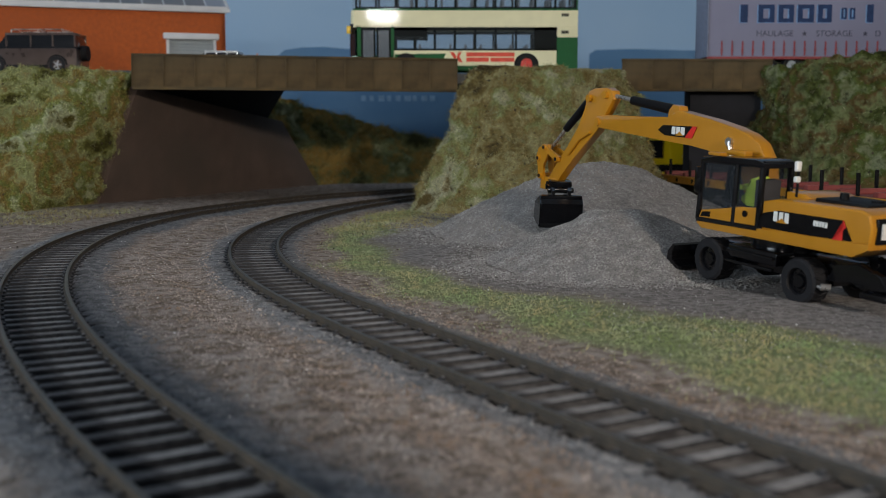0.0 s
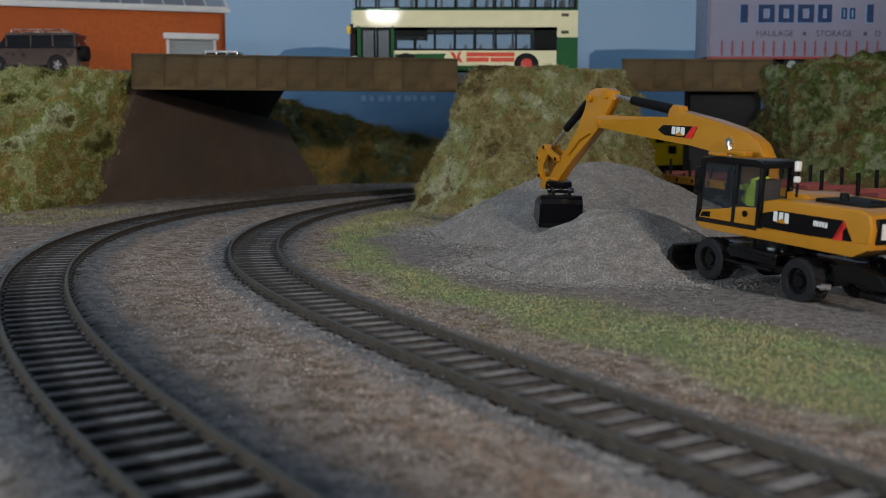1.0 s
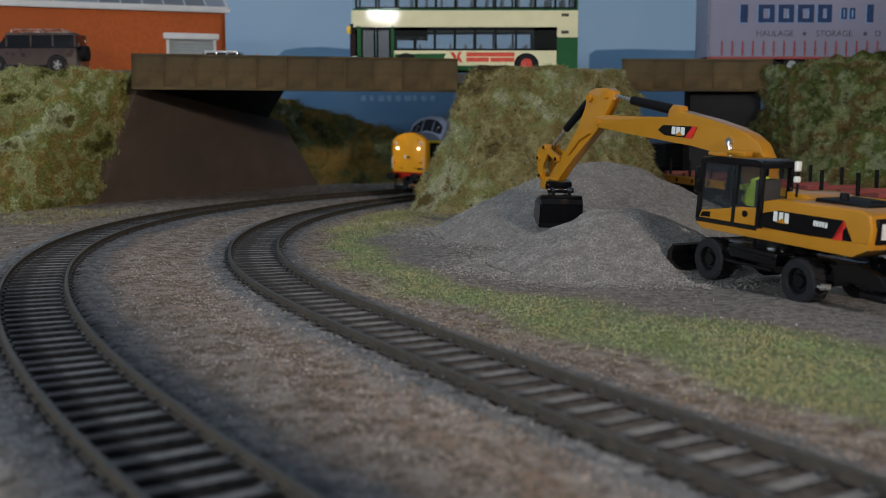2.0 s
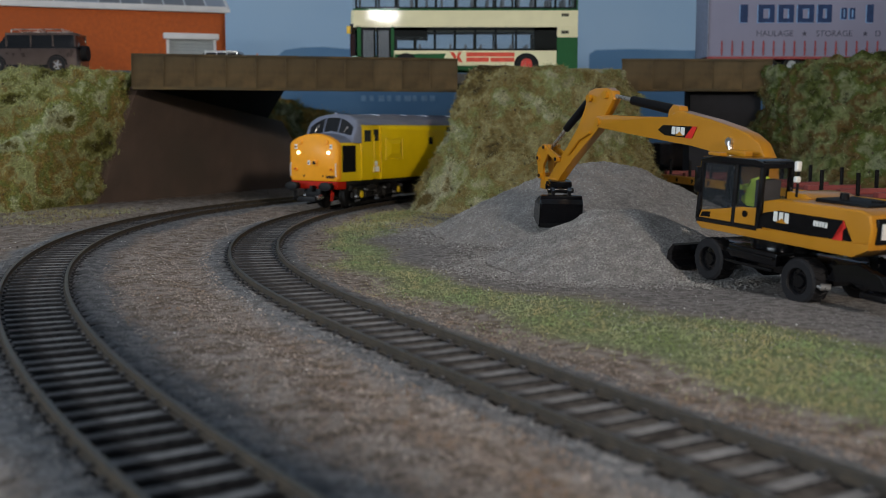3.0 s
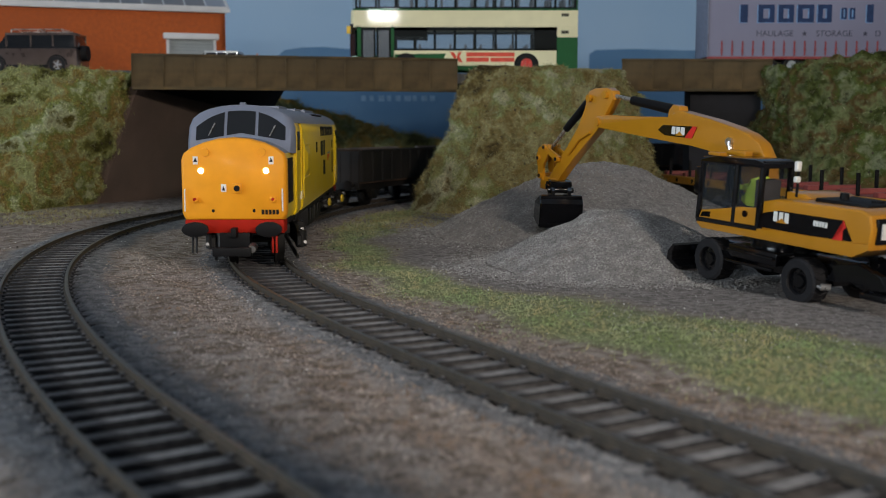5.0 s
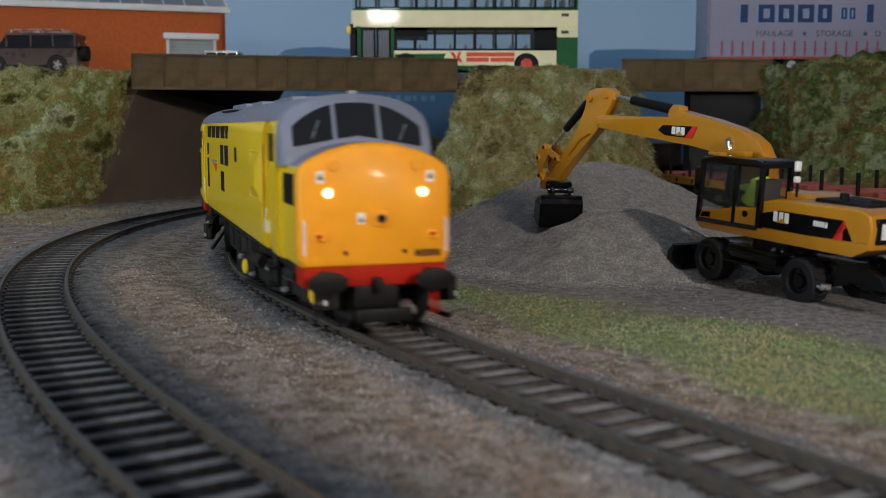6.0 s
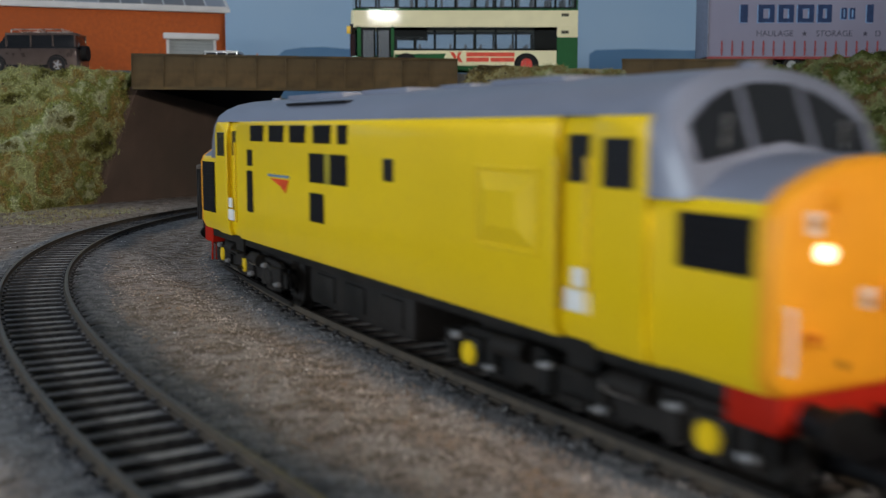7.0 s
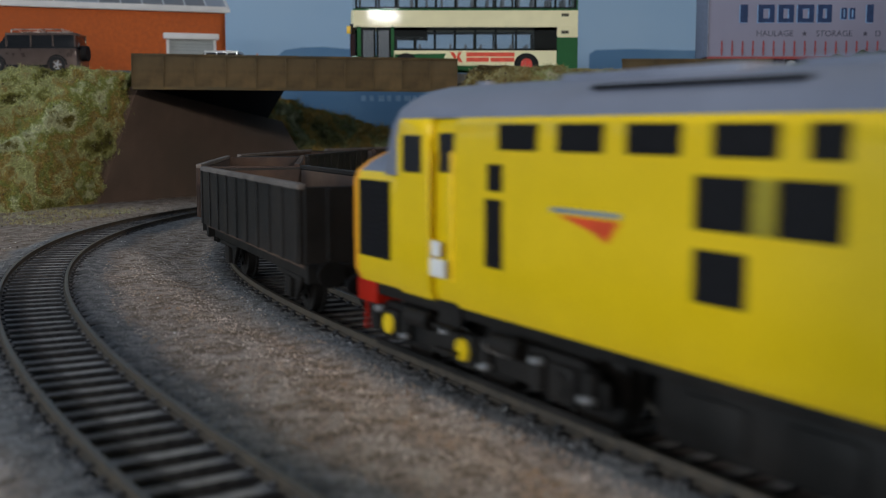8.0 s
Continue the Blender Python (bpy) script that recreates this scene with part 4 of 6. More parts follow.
def unit_building():
    """A brick trade unit with a shallow panelled roof."""
    t = thing("brick_unit", pose_mm(-162, 792, 79.5, 0, 0, 18), "orange-red brick unit with panelled roof and grey roller door", "building")
    L, D, H = 300.0, 90.0, 50.0
    dx0, dx1, dz = -42, -8, 29.5
    for name, x0, x1, z0, z1 in (("wall", -L, dx0, 0, H), ("wall", dx1, 0, 0, H), ("wall", dx0, dx1, dz, H)):
        bm = bmesh.new()
        box(bm, x0, x1, 0, 3, z0, z1)
        part(name, bm, BRICK, t, "orange-red brick wall", smooth=0)
    bm = bmesh.new()
    prism(bm, [(0, 0), (D, 0), (D, H), (D / 2, H + 17), (0, H)], -3, 0, axis="x")
    part("wall", bm, BRICK, t, "orange-red brick gable", smooth=0)
    # facing courses on the front
    bm = bmesh.new()
    for k in range(0, 13):
        box(bm, -L, dx0 if k * 3.8 < dz else 0, -0.25, 0.1, 1 + k * 3.8, 1 + k * 3.8 + 0.5)
    part("brick_course", bm, BRICK, t, smooth=0)
    bm = bmesh.new()
    box(bm, dx0, dx1, 1.4, 2.2, 0, dz)
    door = part("roller_door", bm, DOOR_GREY, t, "grey roller door", smooth=0)
    for k in range(15):
        bm = bmesh.new()
        box(bm, dx0 + 1, dx1 - 1, 0.9, 1.5, k * 2.3, k * 2.3 + 2.0, 0.3, 1)
        part("slat", bm, DOOR_GREY, door)
    bm = bmesh.new()
    box(bm, dx0 - 3, dx1 + 3, -3, 0.2, dz - 0.5, dz + 4, 0.8)
    for x in (dx0 - 1, dx1 - 1):
        box(bm, x, x + 2, -0.8, 0.4, 0, dz)
    part("door_hood", bm, WHITE_TRIM, t, "white roller hood and frame")
    bm = bmesh.new()
    box(bm, -L - 2, 2, -3, 0.2, H - 1.2, H + 3.4, 0.6)
    part("gutter", bm, WHITE_TRIM, t, "white gutter and fascia")
    for s, y0 in ((1, -2.0),):
        n = 20
        w = (L + 4) / n
        for k in range(n):
            bm = bmesh.new()
            x0 = -L - 2 + k * w
            prism(bm, [(-2.5, H + 1.5), (D / 2, H + 18.5), (D / 2, H + 17.5), (-2.5, H + 0.3)], x0 + 0.5, x0 + w - 0.5, 0, axis="x")
            part("roof_panel", bm, PANEL_LIGHT if k in (19, 13, 12, 6) else PANEL_DARK, t, "grey roof panel", smooth=0)
            bm = bmesh.new()
            prism(bm, [(-2.6, H + 2.2), (D / 2, H + 19.2), (D / 2, H + 17.2), (-2.6, H + 0.2)], x0 - 0.5, x0 + 0.5, 0, axis="x")
            part("roof_bar", bm, WHITE_TRIM, t, "pale roof bar", smooth=0)
    bm = bmesh.new()
    prism(bm, [(D / 2, H + 18), (D + 3, H), (D + 3, H - 1), (D / 2, H + 16.5)], -L - 2, 2, axis="x")
    prism(bm, [(-3.5, H + 1.6), (D / 2, H + 19.4), (D / 2, H + 17), (-3.5, H - 0.8)], 1.2, 3.4, axis="x")
    part("verge", bm, WHITE_TRIM, t, "white roof verge", smooth=0)
    return t


def flat_wagon():
    """A long bogie flat wagon with stakes, parked on the siding."""
    t = thing("flat_wagon", pose_mm(150, 660, 0, 0, 0, -79.8), "parked red-floored flat wagon with orange-yellow frame and black stakes", "wagon")
    L, W = 268.0, 16.0
    orange = mat("orange_frame_paint", (0.66, 0.30, 0.02), 0.45, spread=0.08, scale=120, stain=(0.45, 0.2, 0.03), stain_scale=40)
    maroon = mat("maroon_deck", (0.22, 0.045, 0.04), 0.7, spread=0.15, scale=90, stain=(0.14, 0.04, 0.035), stain_scale=30)
    for s in (1, -1):
        bm = bmesh.new()
        box(bm, 0, L, s * W - 0.8, s * W + 0.8, 11, 15.4, 0.3, 1)
        box(bm, 0, L, s * W - 1.3, s * W + 1.3, 14.6, 15.4, 0.2, 1)
        beam = part("side_beam", bm, orange, t, "orange-yellow side beam")
        for k in range(12):
            bm = bmesh.new()
            x = 12 + k * 22
            box(bm, x - 1, x + 1, s * (W + 1) - 0.4, s * (W + 1) + 0.4, 12, 14.4, 0.2, 1)
            part("lashing_ring", bm, CHASSIS, beam)
        for k in range(9):
            bm = bmesh.new()
            x = 16 + k * 29
            box(bm, x - 0.7, x + 0.7, s * (W - 2.4) - 0.7, s * (W - 2.4) + 0.7, 15, 25, 0.15, 1)
            part("stake", bm, BLACK, t, "black upright stake")
    bm = bmesh.new()
    box(bm, 0.5, L - 0.5, -W + 0.8, W - 0.8, 12.5, 15.0)
    part("deck", bm, maroon, t, "maroon load floor", smooth=0)
    for k in range(10):
        bm = bmesh.new()
        x = 8 + k * 28
        box(bm, x - 2, x + 2, -W + 2.4, W - 2.4, 15.0, 17.4, 0.3, 1)
        part("bolster", bm, maroon, t, "maroon cross bolster")
    for s in (0, L):
        bm = bmesh.new()
        box(bm, s - 1, s + 1, -W, W, 9.8, 15.0, 0.3, 1)
        for y in (-11.4, 11.4):
            rod(bm, (s, y, 12), (s + (6 if s else -6), y, 12), 1.4, seg=10)
            rod(bm, (s + (5.5 if s else -5.5), y, 12), (s + (6.5 if s else -6.5), y, 12), 3, seg=16)
        part("headstock", bm, orange, t, "orange-yellow headstock with buffers")
    for x in (40, L - 40):
        bm = bmesh.new()
        for s in (1, -1):
            prism(bm, [(x - 20, 5), (x + 20, 5), (x + 20, 8), (x + 8, 10), (x - 8, 10), (x - 20, 8)], s * 12 - 0.7, s * 12 + 0.7, 0.2, 1)
        box(bm, x - 6, x + 6, -12, 12, 6, 11)
        bogie = part("bogie", bm, CHASSIS, t, "dark four-wheeled bogie")
        for d in (-13, 13):
            wheelset(bogie, x + d, 6, 7.6)
    return t




double_decker()
trailer()
SUV = [(-33, 3), (-33.5, 9), (-32, 13.2), (-20, 15.4), (31.5, 15.8), (32.5, 13), (32.5, 3.4), (30, 2.6), (-30, 2.4)]
SUV_ROOF = [(-21, 15), (-13.5, 24.6), (-11, 25.2), (29, 25.2), (31, 24.2), (32, 15)]
estate_car("off_road_car", pose_mm(-270, 700, 79.5), SUV_PAINT, SUV, SUV_ROOF, "dark bronze off-road car with roof rack and spare wheel", 65, True, True)
SAL = [(-28, 3), (-28, 7.5), (-24, 9.4), (-12, 10.6), (24, 11), (28.5, 9.6), (28.5, 3.4), (26, 2.6), (-26, 2.4)]
SAL_ROOF = [(-15, 10), (-7, 14.2), (-4, 14.9), (10, 14.9), (14, 14), (22, 10.4)]
estate_car("saloon_car", pose_mm(-151, 716, 79.5), SILVER, SAL, SAL_ROOF, "silver saloon car behind the bridge parapet", 56, False, False)
unit_building()
flat_wagon()


# ---------------------------------------------------------------- the train
HALF = [(16.8, 14.8), (17.6, 16.6), (17.7, 30), (17.7, 42.0), (17.5, 44.2), (17.0, 45.4)]


def locomotive():
    t = thing("diesel_locomotive", pose_mm(0, 0, 0), "bright yellow model diesel locomotive with grey roof and lit headlamps", "locomotive")
    # body in sections, with the doors set back
    for x0, x1, inset in ((-74.2, 74.2, 0), (74.2, 82.4, 1.1), (-82.4, -74.2, 1.1), (82.4, 93.6, 0), (-93.6, -82.4, 0)):
        bm = bmesh.new()
        ring = mirror_ring([(y - inset, z) for y, z in HALF])
        prism(bm, ring, x0, x1, 0 if inset else 0.25, 1, axis="x")
        part("door_bay" if inset else "body_side", bm, YELLOW, t, "yellow recessed crew door" if inset else "")
    # roof
    bm = bmesh.new()
    arc = [(17.05, 45.4), (16.3, 47.0), (14.2, 48.7), (11, 50.1), (7, 51.0), (3, 51.4), (0, 51.5)]
    prism(bm, mirror_ring(arc), -93.6, 93.6, axis="x")
    roof = part("roof", bm, ROOF_GREY, t, "plain grey roof with raised panels")
    bm = bmesh.new()
    for x0, x1, y0, y1 in ((-58, -22, -9, 9), (-14, 8, -8, 8), (18, 30, -6, 6), (40, 62, -8, 8)):
        box(bm, x0, x1, y0, y1, 50.0, 51.75, 0.25)
    part("roof_panel", bm, ROOF_GREY, roof)
    bm = bmesh.new()
    for y in (-1, 1):
        box(bm, -44, -8, y * 13.2 - 1.2, y * 13.2 + 1.2, 48.9, 49.55, 0.2)
    rod(bm, (-40, 0, 51), (-40, 0, 52.0), 7, seg=24)
    part("roof_grille", bm, GRILLE, roof, "dark roof fan grille")
    for sgn in (1, -1):
        # nose
        def ring(x, inset):
            half = [(15.6 - inset, 14.8 + inset * 0.6), (16.6 - inset, 17), (16.6 - inset, 33.8), (15.9 - inset, 35.8), (13.4 - inset, 37.6), (9.6, 39.3 - inset * 0.8), (5, 40.5 - inset * 0.9), (0, 40.9 - inset)]
            return [(sgn * x, y, z) for y, z in mirror_ring(half)]
        bm = bmesh.new()
        loft(bm, [ring(93.6, -0.4), ring(97, 0), ring(111.6, 0)], caps=False)
        for f in bm.faces:
            if f.calc_center_median().z > 36.2:
                f.material_index = 1
        nose = part("nose", bm, [YELLOW, ROOF_GREY], t, "yellow nose with a grey top")
        bm = bmesh.new()
        loft(bm, [ring(111.6, 0), ring(113.4, 0.12), ring(114.2, 0.5), ring(114.5, 1.1)])
        part("nose_front", bm, WARNING, t, "orange-yellow warning panel", smooth=60)
        # windscreen hood
        bm = bmesh.new()
        hood = [(17.5, 35.4), (17.6, 40), (17.4, 44.2), (16.3, 47.0), (14.2, 48.7), (11, 50.1), (7, 51.0), (3, 51.4), (0, 51.5)]
        full = mirror_ring(hood)
        lean = [(y * 0.93, 35.8 + (z - 35.4) * 0.955) for y, z in full]
        mid = [(y * 0.985, 35.5 + (z - 35.4) * 0.99) for y, z in full]
        loft(bm, [[(sgn * 93.5, y, z) for y, z in full], [(sgn * (99.3 - (z - 35.4) * 0.36), y, z) for y, z in mid],
                  [(sgn * (101.0 - (z - 35.4) * 0.42), y, z) for y, z in lean]])
        hood_ob = part("windscreen_surround", bm, ROOF_GREY, t, "grey windscreen surround", smooth=50)
        for y0, y1, top0, top1 in ((-14.6, -5.6, 44.6, 48.8), (-4.6, 4.6, 49.3, 49.3), (5.6, 14.6, 48.8, 44.6)):
            bm = bmesh.new()
            n = 6
            pts = []
            for i in range(n + 1):
                y = y0 + (y1 - y0) * i / n
                pts.append((y, 42.2 - abs(y) * 0.17))
            for i in range(n, -1, -1):
                y = y0 + (y1 - y0) * i / n
                pts.append((y, 49.5 - (abs(y) / 15.5) ** 2.4 * 6.2))
            lo = [bm.verts.new((sgn * (101.0 - (z - 35.4) * 0.42 + 0.25), y, z)) for y, z in pts]
            hi = [bm.verts.new((sgn * (101.0 - (z - 35.4) * 0.42 - 0.8), y, z)) for y, z in pts]
            bm.faces.new(lo), bm.faces.new(hi[::-1])
            for i in range(len(pts)):
                j = (i + 1) % len(pts)
                bm.faces.new((lo[i], lo[j], hi[j], hi[i]))
            part("windscreen", bm, PANE, hood_ob, "dark glossy windscreen pane", smooth=0)
        for y0, y1, z1 in ((-10.5, -8.6, 45.4), (9.5, 11.2, 44.6)):
            bm = bmesh.new()
            rod(bm, (sgn * (101.6 - (41.2 - 35.4) * 0.42), y0, 41.2), (sgn * (101.6 - (z1 - 35.4) * 0.42), y1, z1), 0.22, seg=6)
            part("wiper", bm, STEEL, hood_ob, "thin bright wiper")
        # lamps, markers, rails and bars of writing on the front
        for y in (-10.2, 10.2):
            bm = bmesh.new()
            rod(bm, (sgn * 114.3, y, 30.4), (sgn * 115.0, y, 30.4), 1.0, 0.9, 16)
            part("headlamp", bm, LAMP_ON if sgn > 0 else PANE, t, "round lit headlamp" if sgn > 0 else "round unlit lamp")
            bm = bmesh.new()
            rod(bm, (sgn * 113.8, y * 0.87, 36.2), (sgn * 115.1, y * 0.87, 36.2), 1.5, 1.3, 12)
            part("marker_disc", bm, WARNING, t)
            bm = bmesh.new()
            rod(bm, (sgn * 115.2, y * 1.5, 17.8), (sgn * 115.2, y * 1.5, 24.6), 0.22, seg=8)
            for z in (17.8, 24.6):
                rod(bm, (sgn * 113.4, y * 1.5, z), (sgn * 115.2, y * 1.5, z), 0.22, seg=8)
            part("handrail", bm, WHITE, t, "thin white handrail")
            bm = bmesh.new()
            box(bm, sgn * 114.2, sgn * 115.1, y * 1.2 - 1.0, y * 1.2 + 1.0, 20.4, 22.2, 0.3)
            rod(bm, (sgn * 114.4, y * 1.2, 21.3), (sgn * 116, y * 1.2 + 0.8, 20.6), 0.4, seg=8)
            bracket = part("lamp_bracket", bm, WARNING, t)
            bm = bmesh.new()
            rod(bm, (sgn * 115.0, y * 1.2, 21.4), (sgn * 115.5, y * 1.2, 21.4), 0.55, seg=10)
            part("tail_lamp", bm, RED, bracket, "small red tail lamp")
            bm = bmesh.new()
            box(bm, sgn * 114.2, sgn * 114.75, y * 1.16 - 0.8, y * 1.16 + 0.8, 32.4, 34.9, 0.1)
            sign = part("warning_sign", bm, WHITE, t, "small white warning plate", smooth=0)
            bm = bmesh.new()
            prism(bm, [(y * 1.16 - 0.6, 33.2), (y * 1.16 + 0.6, 33.2), (y * 1.16, 34.6)], sgn * 114.7, sgn * 114.9, axis="x")
            part("sign_mark", bm, GRILLE, sign, "dark triangle mark", smooth=0)
        bm = bmesh.new()
        box(bm, sgn * 114.2, sgn * 115.3, sgn * 1.0 - 1.5, sgn * 1.0 + 1.5, 23.3, 26.5, 0.3)
        socket = part("control_socket", bm, WARNING, t, "orange-yellow socket box")
        bm = bmesh.new()
        rod(bm, (sgn * 115.2, sgn * 1.0, 24.9), (sgn * 115.9, sgn * 1.0, 24.9), 1.0, 0.85, 14)
        part("socket_cap", bm, GRILLE, socket, "dark round socket")
        bm = bmesh.new()
        box(bm, sgn * 114.3, sgn * 114.7, -sgn * 3.2 - 0.8, -sgn * 3.2 + 0.8, 23.8, 26.2)
        plate_ = part("notice_plate", bm, WHITE, t, "small white notice plate", smooth=0)
        bm = bmesh.new()
        prism(bm, [(-sgn * 3.2 - 0.5, 24.2), (-sgn * 3.2 + 0.5, 24.2), (-sgn * 3.2, 25.6)], sgn * 114.66, sgn * 114.85, axis="x")
        part("notice_mark", bm, GRILLE, plate_, "small dark printed mark", smooth=0)
        bm = bmesh.new()
        box(bm, sgn * 109, sgn * 115.0, -4.8, 4.8, 6.2, 10.8, 0.3)
        part("drag_box", bm, BLACK, t, "black draw-gear plate")
        bm = bmesh.new()
        for i in range(5):
            box(bm, sgn * 114.0, sgn * 114.62, sgn * (9.0 + i * 1.15) - 0.42, sgn * (9.0 + i * 1.15) + 0.42, 16.6, 18.1)
        part("number_bars", bm, GRILLE, t, "row of small dark printed bars", smooth=0)
        # buffer beam
        bm = bmesh.new()
        box(bm, sgn * 106, sgn * 114.2, -15.6, 15.6, 10.6, 14.9, 0.4)
        beam = part("buffer_beam", bm, RED, t, "red buffer beam")
        for y in (-11.4, 11.4):
            bm = bmesh.new()
            rod(bm, (sgn * 114, y, 12.3), (sgn * 119.2, y, 12.3), 1.9, 1.5, 14)
            prism(bm, [(y + 4.1 * math.cos(a) * (1 if abs(math.cos(a)) < 0.8 else 1.02), 12.3 + 2.4 * math.sin(a)) for a in np.linspace(0, 6.283, 21)[:-1]],
                  min(sgn * 119.0, sgn * 120.2), max(sgn * 119.0, sgn * 120.2), 0.25, axis="x")
            part("buffer", bm, BLACK, beam, "black oval buffer")
            bm = bmesh.new()
            for dy in (3.2, 4.4):
                rod(bm, (sgn * 114.6, math.copysign(abs(y) + dy - 2.6, y), 9.9), (sgn * 115.4, math.copysign(abs(y) + dy - 2.6, y), 4.4), 0.35, seg=8)
            part("brake_hose", bm, RED if y * sgn > 0 else BLACK, beam, "hanging brake hose")
        bm = bmesh.new()
        box(bm, sgn * 114, sgn * 117.5, -0.9, 0.9, 9.5, 12.5, 0.3)
        box(bm, sgn * 108, sgn * 121, -3.5, 3.5, 4.2, 6.0, 0.4)
        box(bm, sgn * 120, sgn * 121.4, -6, 6, 4.0, 6.8, 0.3)
        part("coupling", bm, BLACK, beam, "black coupling hook and loop")
        bm = bmesh.new()
        rod(bm, (sgn * 116, sgn * 6, 6.4), (sgn * 119.6, sgn * 6, 6.0), 1.5, 1.2, 12)
        part("pipe_end", bm, STEEL, beam, "bright metal pipe end")
        bm = bmesh.new()
        for y in (-6.6, 6.2):
            prism(bm, [(y - 0.5, 17.6), (y, 17.2), (y + 0.5, 17.6), (y + 0.3, 18.3), (y - 0.3, 18.3)], min(sgn * 114.3, sgn * 114.66), max(sgn * 114.3, sgn * 114.66), axis="x")
        part("printed_mark", bm, GRILLE, t, "pair of small dark printed marks", smooth=0)
        bm = bmesh.new()
        box(bm, sgn * 92.5 - 1.2, sgn * 92.5 + 1.2, -1.0, 1.0, 51.2, 52.2, 0.2)
        part("roof_horn_box", bm, ROOF_GREY, roof, "small grey horn box")
        # rear-right and front-left nose sides carry the tall grille
        for side, z0 in ((1, 19.8 if sgn > 0 else 27.6), (-1, 27.6 if sgn > 0 else 19.8)):
            bm = bmesh.new()
            box(bm, min(sgn * 98.4, sgn * 110.8), max(sgn * 98.4, sgn * 110.8), side * 16.65 - 0.2, side * 16.65 + 0.2, z0, 34.2, 0.1)
            for k in range(int((34 - z0) / 1.1)):
                box(bm, min(sgn * 98.8, sgn * 110.4), max(sgn * 98.8, sgn * 110.4), side * 16.9 - 0.12, side * 16.9 + 0.12, z0 + 0.5 + k * 1.1, z0 + 1.0 + k * 1.1)
            part("nose_grille", bm, GRILLE, t, "black louvred nose grille", smooth=0)
    # both sides
    for s in (1, -1):
        def plate(name, x0, x1, z0, z1, material, label="", proud=0.2, slats=0):
            bm = bmesh.new()
            box(bm, x0, x1, s * 17.7 - proud, s * 17.7 + proud, z0, z1, 0.12, 1)
            for k in range(slats):
                xx = x0 + (x1 - x0) * (k + 0.5) / slats
                box(bm, xx - 0.2, xx + 0.2, s * (17.7 + proud) - 0.15, s * (17.7 + proud) + 0.15, z0 + 0.3, z1 - 0.3)
            return part(name, bm, material, t, label, smooth=0)
        for x0, x1 in ((-60.4, -52.6), (-46.0, -38.0), (-31.6, -23.8), (-16.8, -9.0), (-3.2, -0.2)):
            plate("vent", x0 - 1.0, x1 + 1.0, 40.5, 44.4, GRILLE, "black roof-edge vent", 0.22)
        plate("side_window", -20.4, -11.6, 32.1, 38.4, GRILLE, "black side grille")
        plate("side_window", -8.2, 0.6, 32.1, 38.4, GRILLE, "black side grille")
        plate("grille_post", -11.4, -8.4, 32.1, 38.4, mat("olive_louvre", (0.30, 0.25, 0.01), 0.5), "olive louvre between the grilles")
        plate("side_window", -20.3, -12.1, 23.6, 29.9, GRILLE, "black side grille")
        plate("side_window", 17.8, 22.2, 34.0, 38.2, PANE, "small dark side window")
        plate("slot_grille", -65.0, -60.3, 22.6, 33.1, GRILLE, "black slot grille")
        plate("slot_grille", -64.4, -60.3, 34.3, 38.4, GRILLE, "black slot grille")
        # raised frame of the side hatch
        bm = bmesh.new()
        for x0, x1, z0, z1 in ((51.8, 52.6, 25.6, 38.2), (69.4, 70.2, 25.6, 38.2), (52.6, 69.4, 37.4, 38.2), (52.6, 69.4, 25.6, 26.4)):
            box(bm, x0, x1, s * 17.7 - 0.3, s * 17.7 + 0.3, z0, z1, 0.15, 1)
        hatch = part("side_hatch", bm, YELLOW, t, "raised frame of a side hatch", smooth=0)
        bm = bmesh.new()
        vs = [bm.verts.new(q) for q in ((52.6, s * 17.75, 26.4), (69.4, s * 17.75, 26.4), (69.4, s * 17.75, 37.4), (52.6, s * 17.75, 37.4), (56.5, s * 18.7, 29.2), (65.5, s * 18.7, 29.2), (65.5, s * 18.7, 34.6), (56.5, s * 18.7, 34.6))]
        for q in ((0, 1, 5, 4), (1, 2, 6, 5), (2, 3, 7, 6), (3, 0, 4, 7), (4, 5, 6, 7)):
            bm.faces.new([vs[k] for k in q])
        part("hatch_cover", bm, YELLOW, hatch, "bulged yellow hatch cover", smooth=0)
        # the house sign is drawn as plain shapes
        bm = bmesh.new()
        box(bm, -48, -33.4, s * 17.7 - 0.2, s * 17.7 + 0.2, 32.3, 32.9)
        part("emblem", bm, mat("blue_grey_print", (0.12, 0.2, 0.3), 0.5), t, "blue-grey printed bar", smooth=0)
        bm = bmesh.new()
        prism(bm, [(-46.5, 31.9), (-33.5, 31.9), (-36, 28.9), (-39, 30.2)], s * 17.7 - 0.2, s * 17.7 + 0.2)
        part("emblem", bm, mat("red_print", (0.65, 0.06, 0.01), 0.5), t, "red printed wedge", smooth=0)
        for c in (1, -1):
            x0, x1 = sorted((c * 84.8, c * 91.4))
            plate("cab_window", x0, x1, 36.2, 42.6, PANE, "dark cab side window", 0.18)
            bm = bmesh.new()
            box(bm, min(c * 75.6, c * 80.8), max(c * 75.6, c * 80.8), s * 16.6 - 0.2, s * 16.6 + 0.2, 36.5, 43, 0.1)
            part("door_window", bm, PANE, t, "dark door window", smooth=0)
            bm = bmesh.new()
            for x in (c * 74.6, c * 82.0):
                rod(bm, (x, s * 17.9, 19), (x, s * 17.9, 40), 0.3, seg=8)
            part("handrail", bm, YELLOW, t)
            plate("data_panel", *sorted((c * 77.0, c * 82.6)), 19.2, 22.2, WHITE, "small white printed panel", -0.75 + 0.2 + 0.75)
            plate("data_panel", *sorted((c * 78.6, c * 81.4)), 22.6, 25.2, WHITE, "small white printed panel")
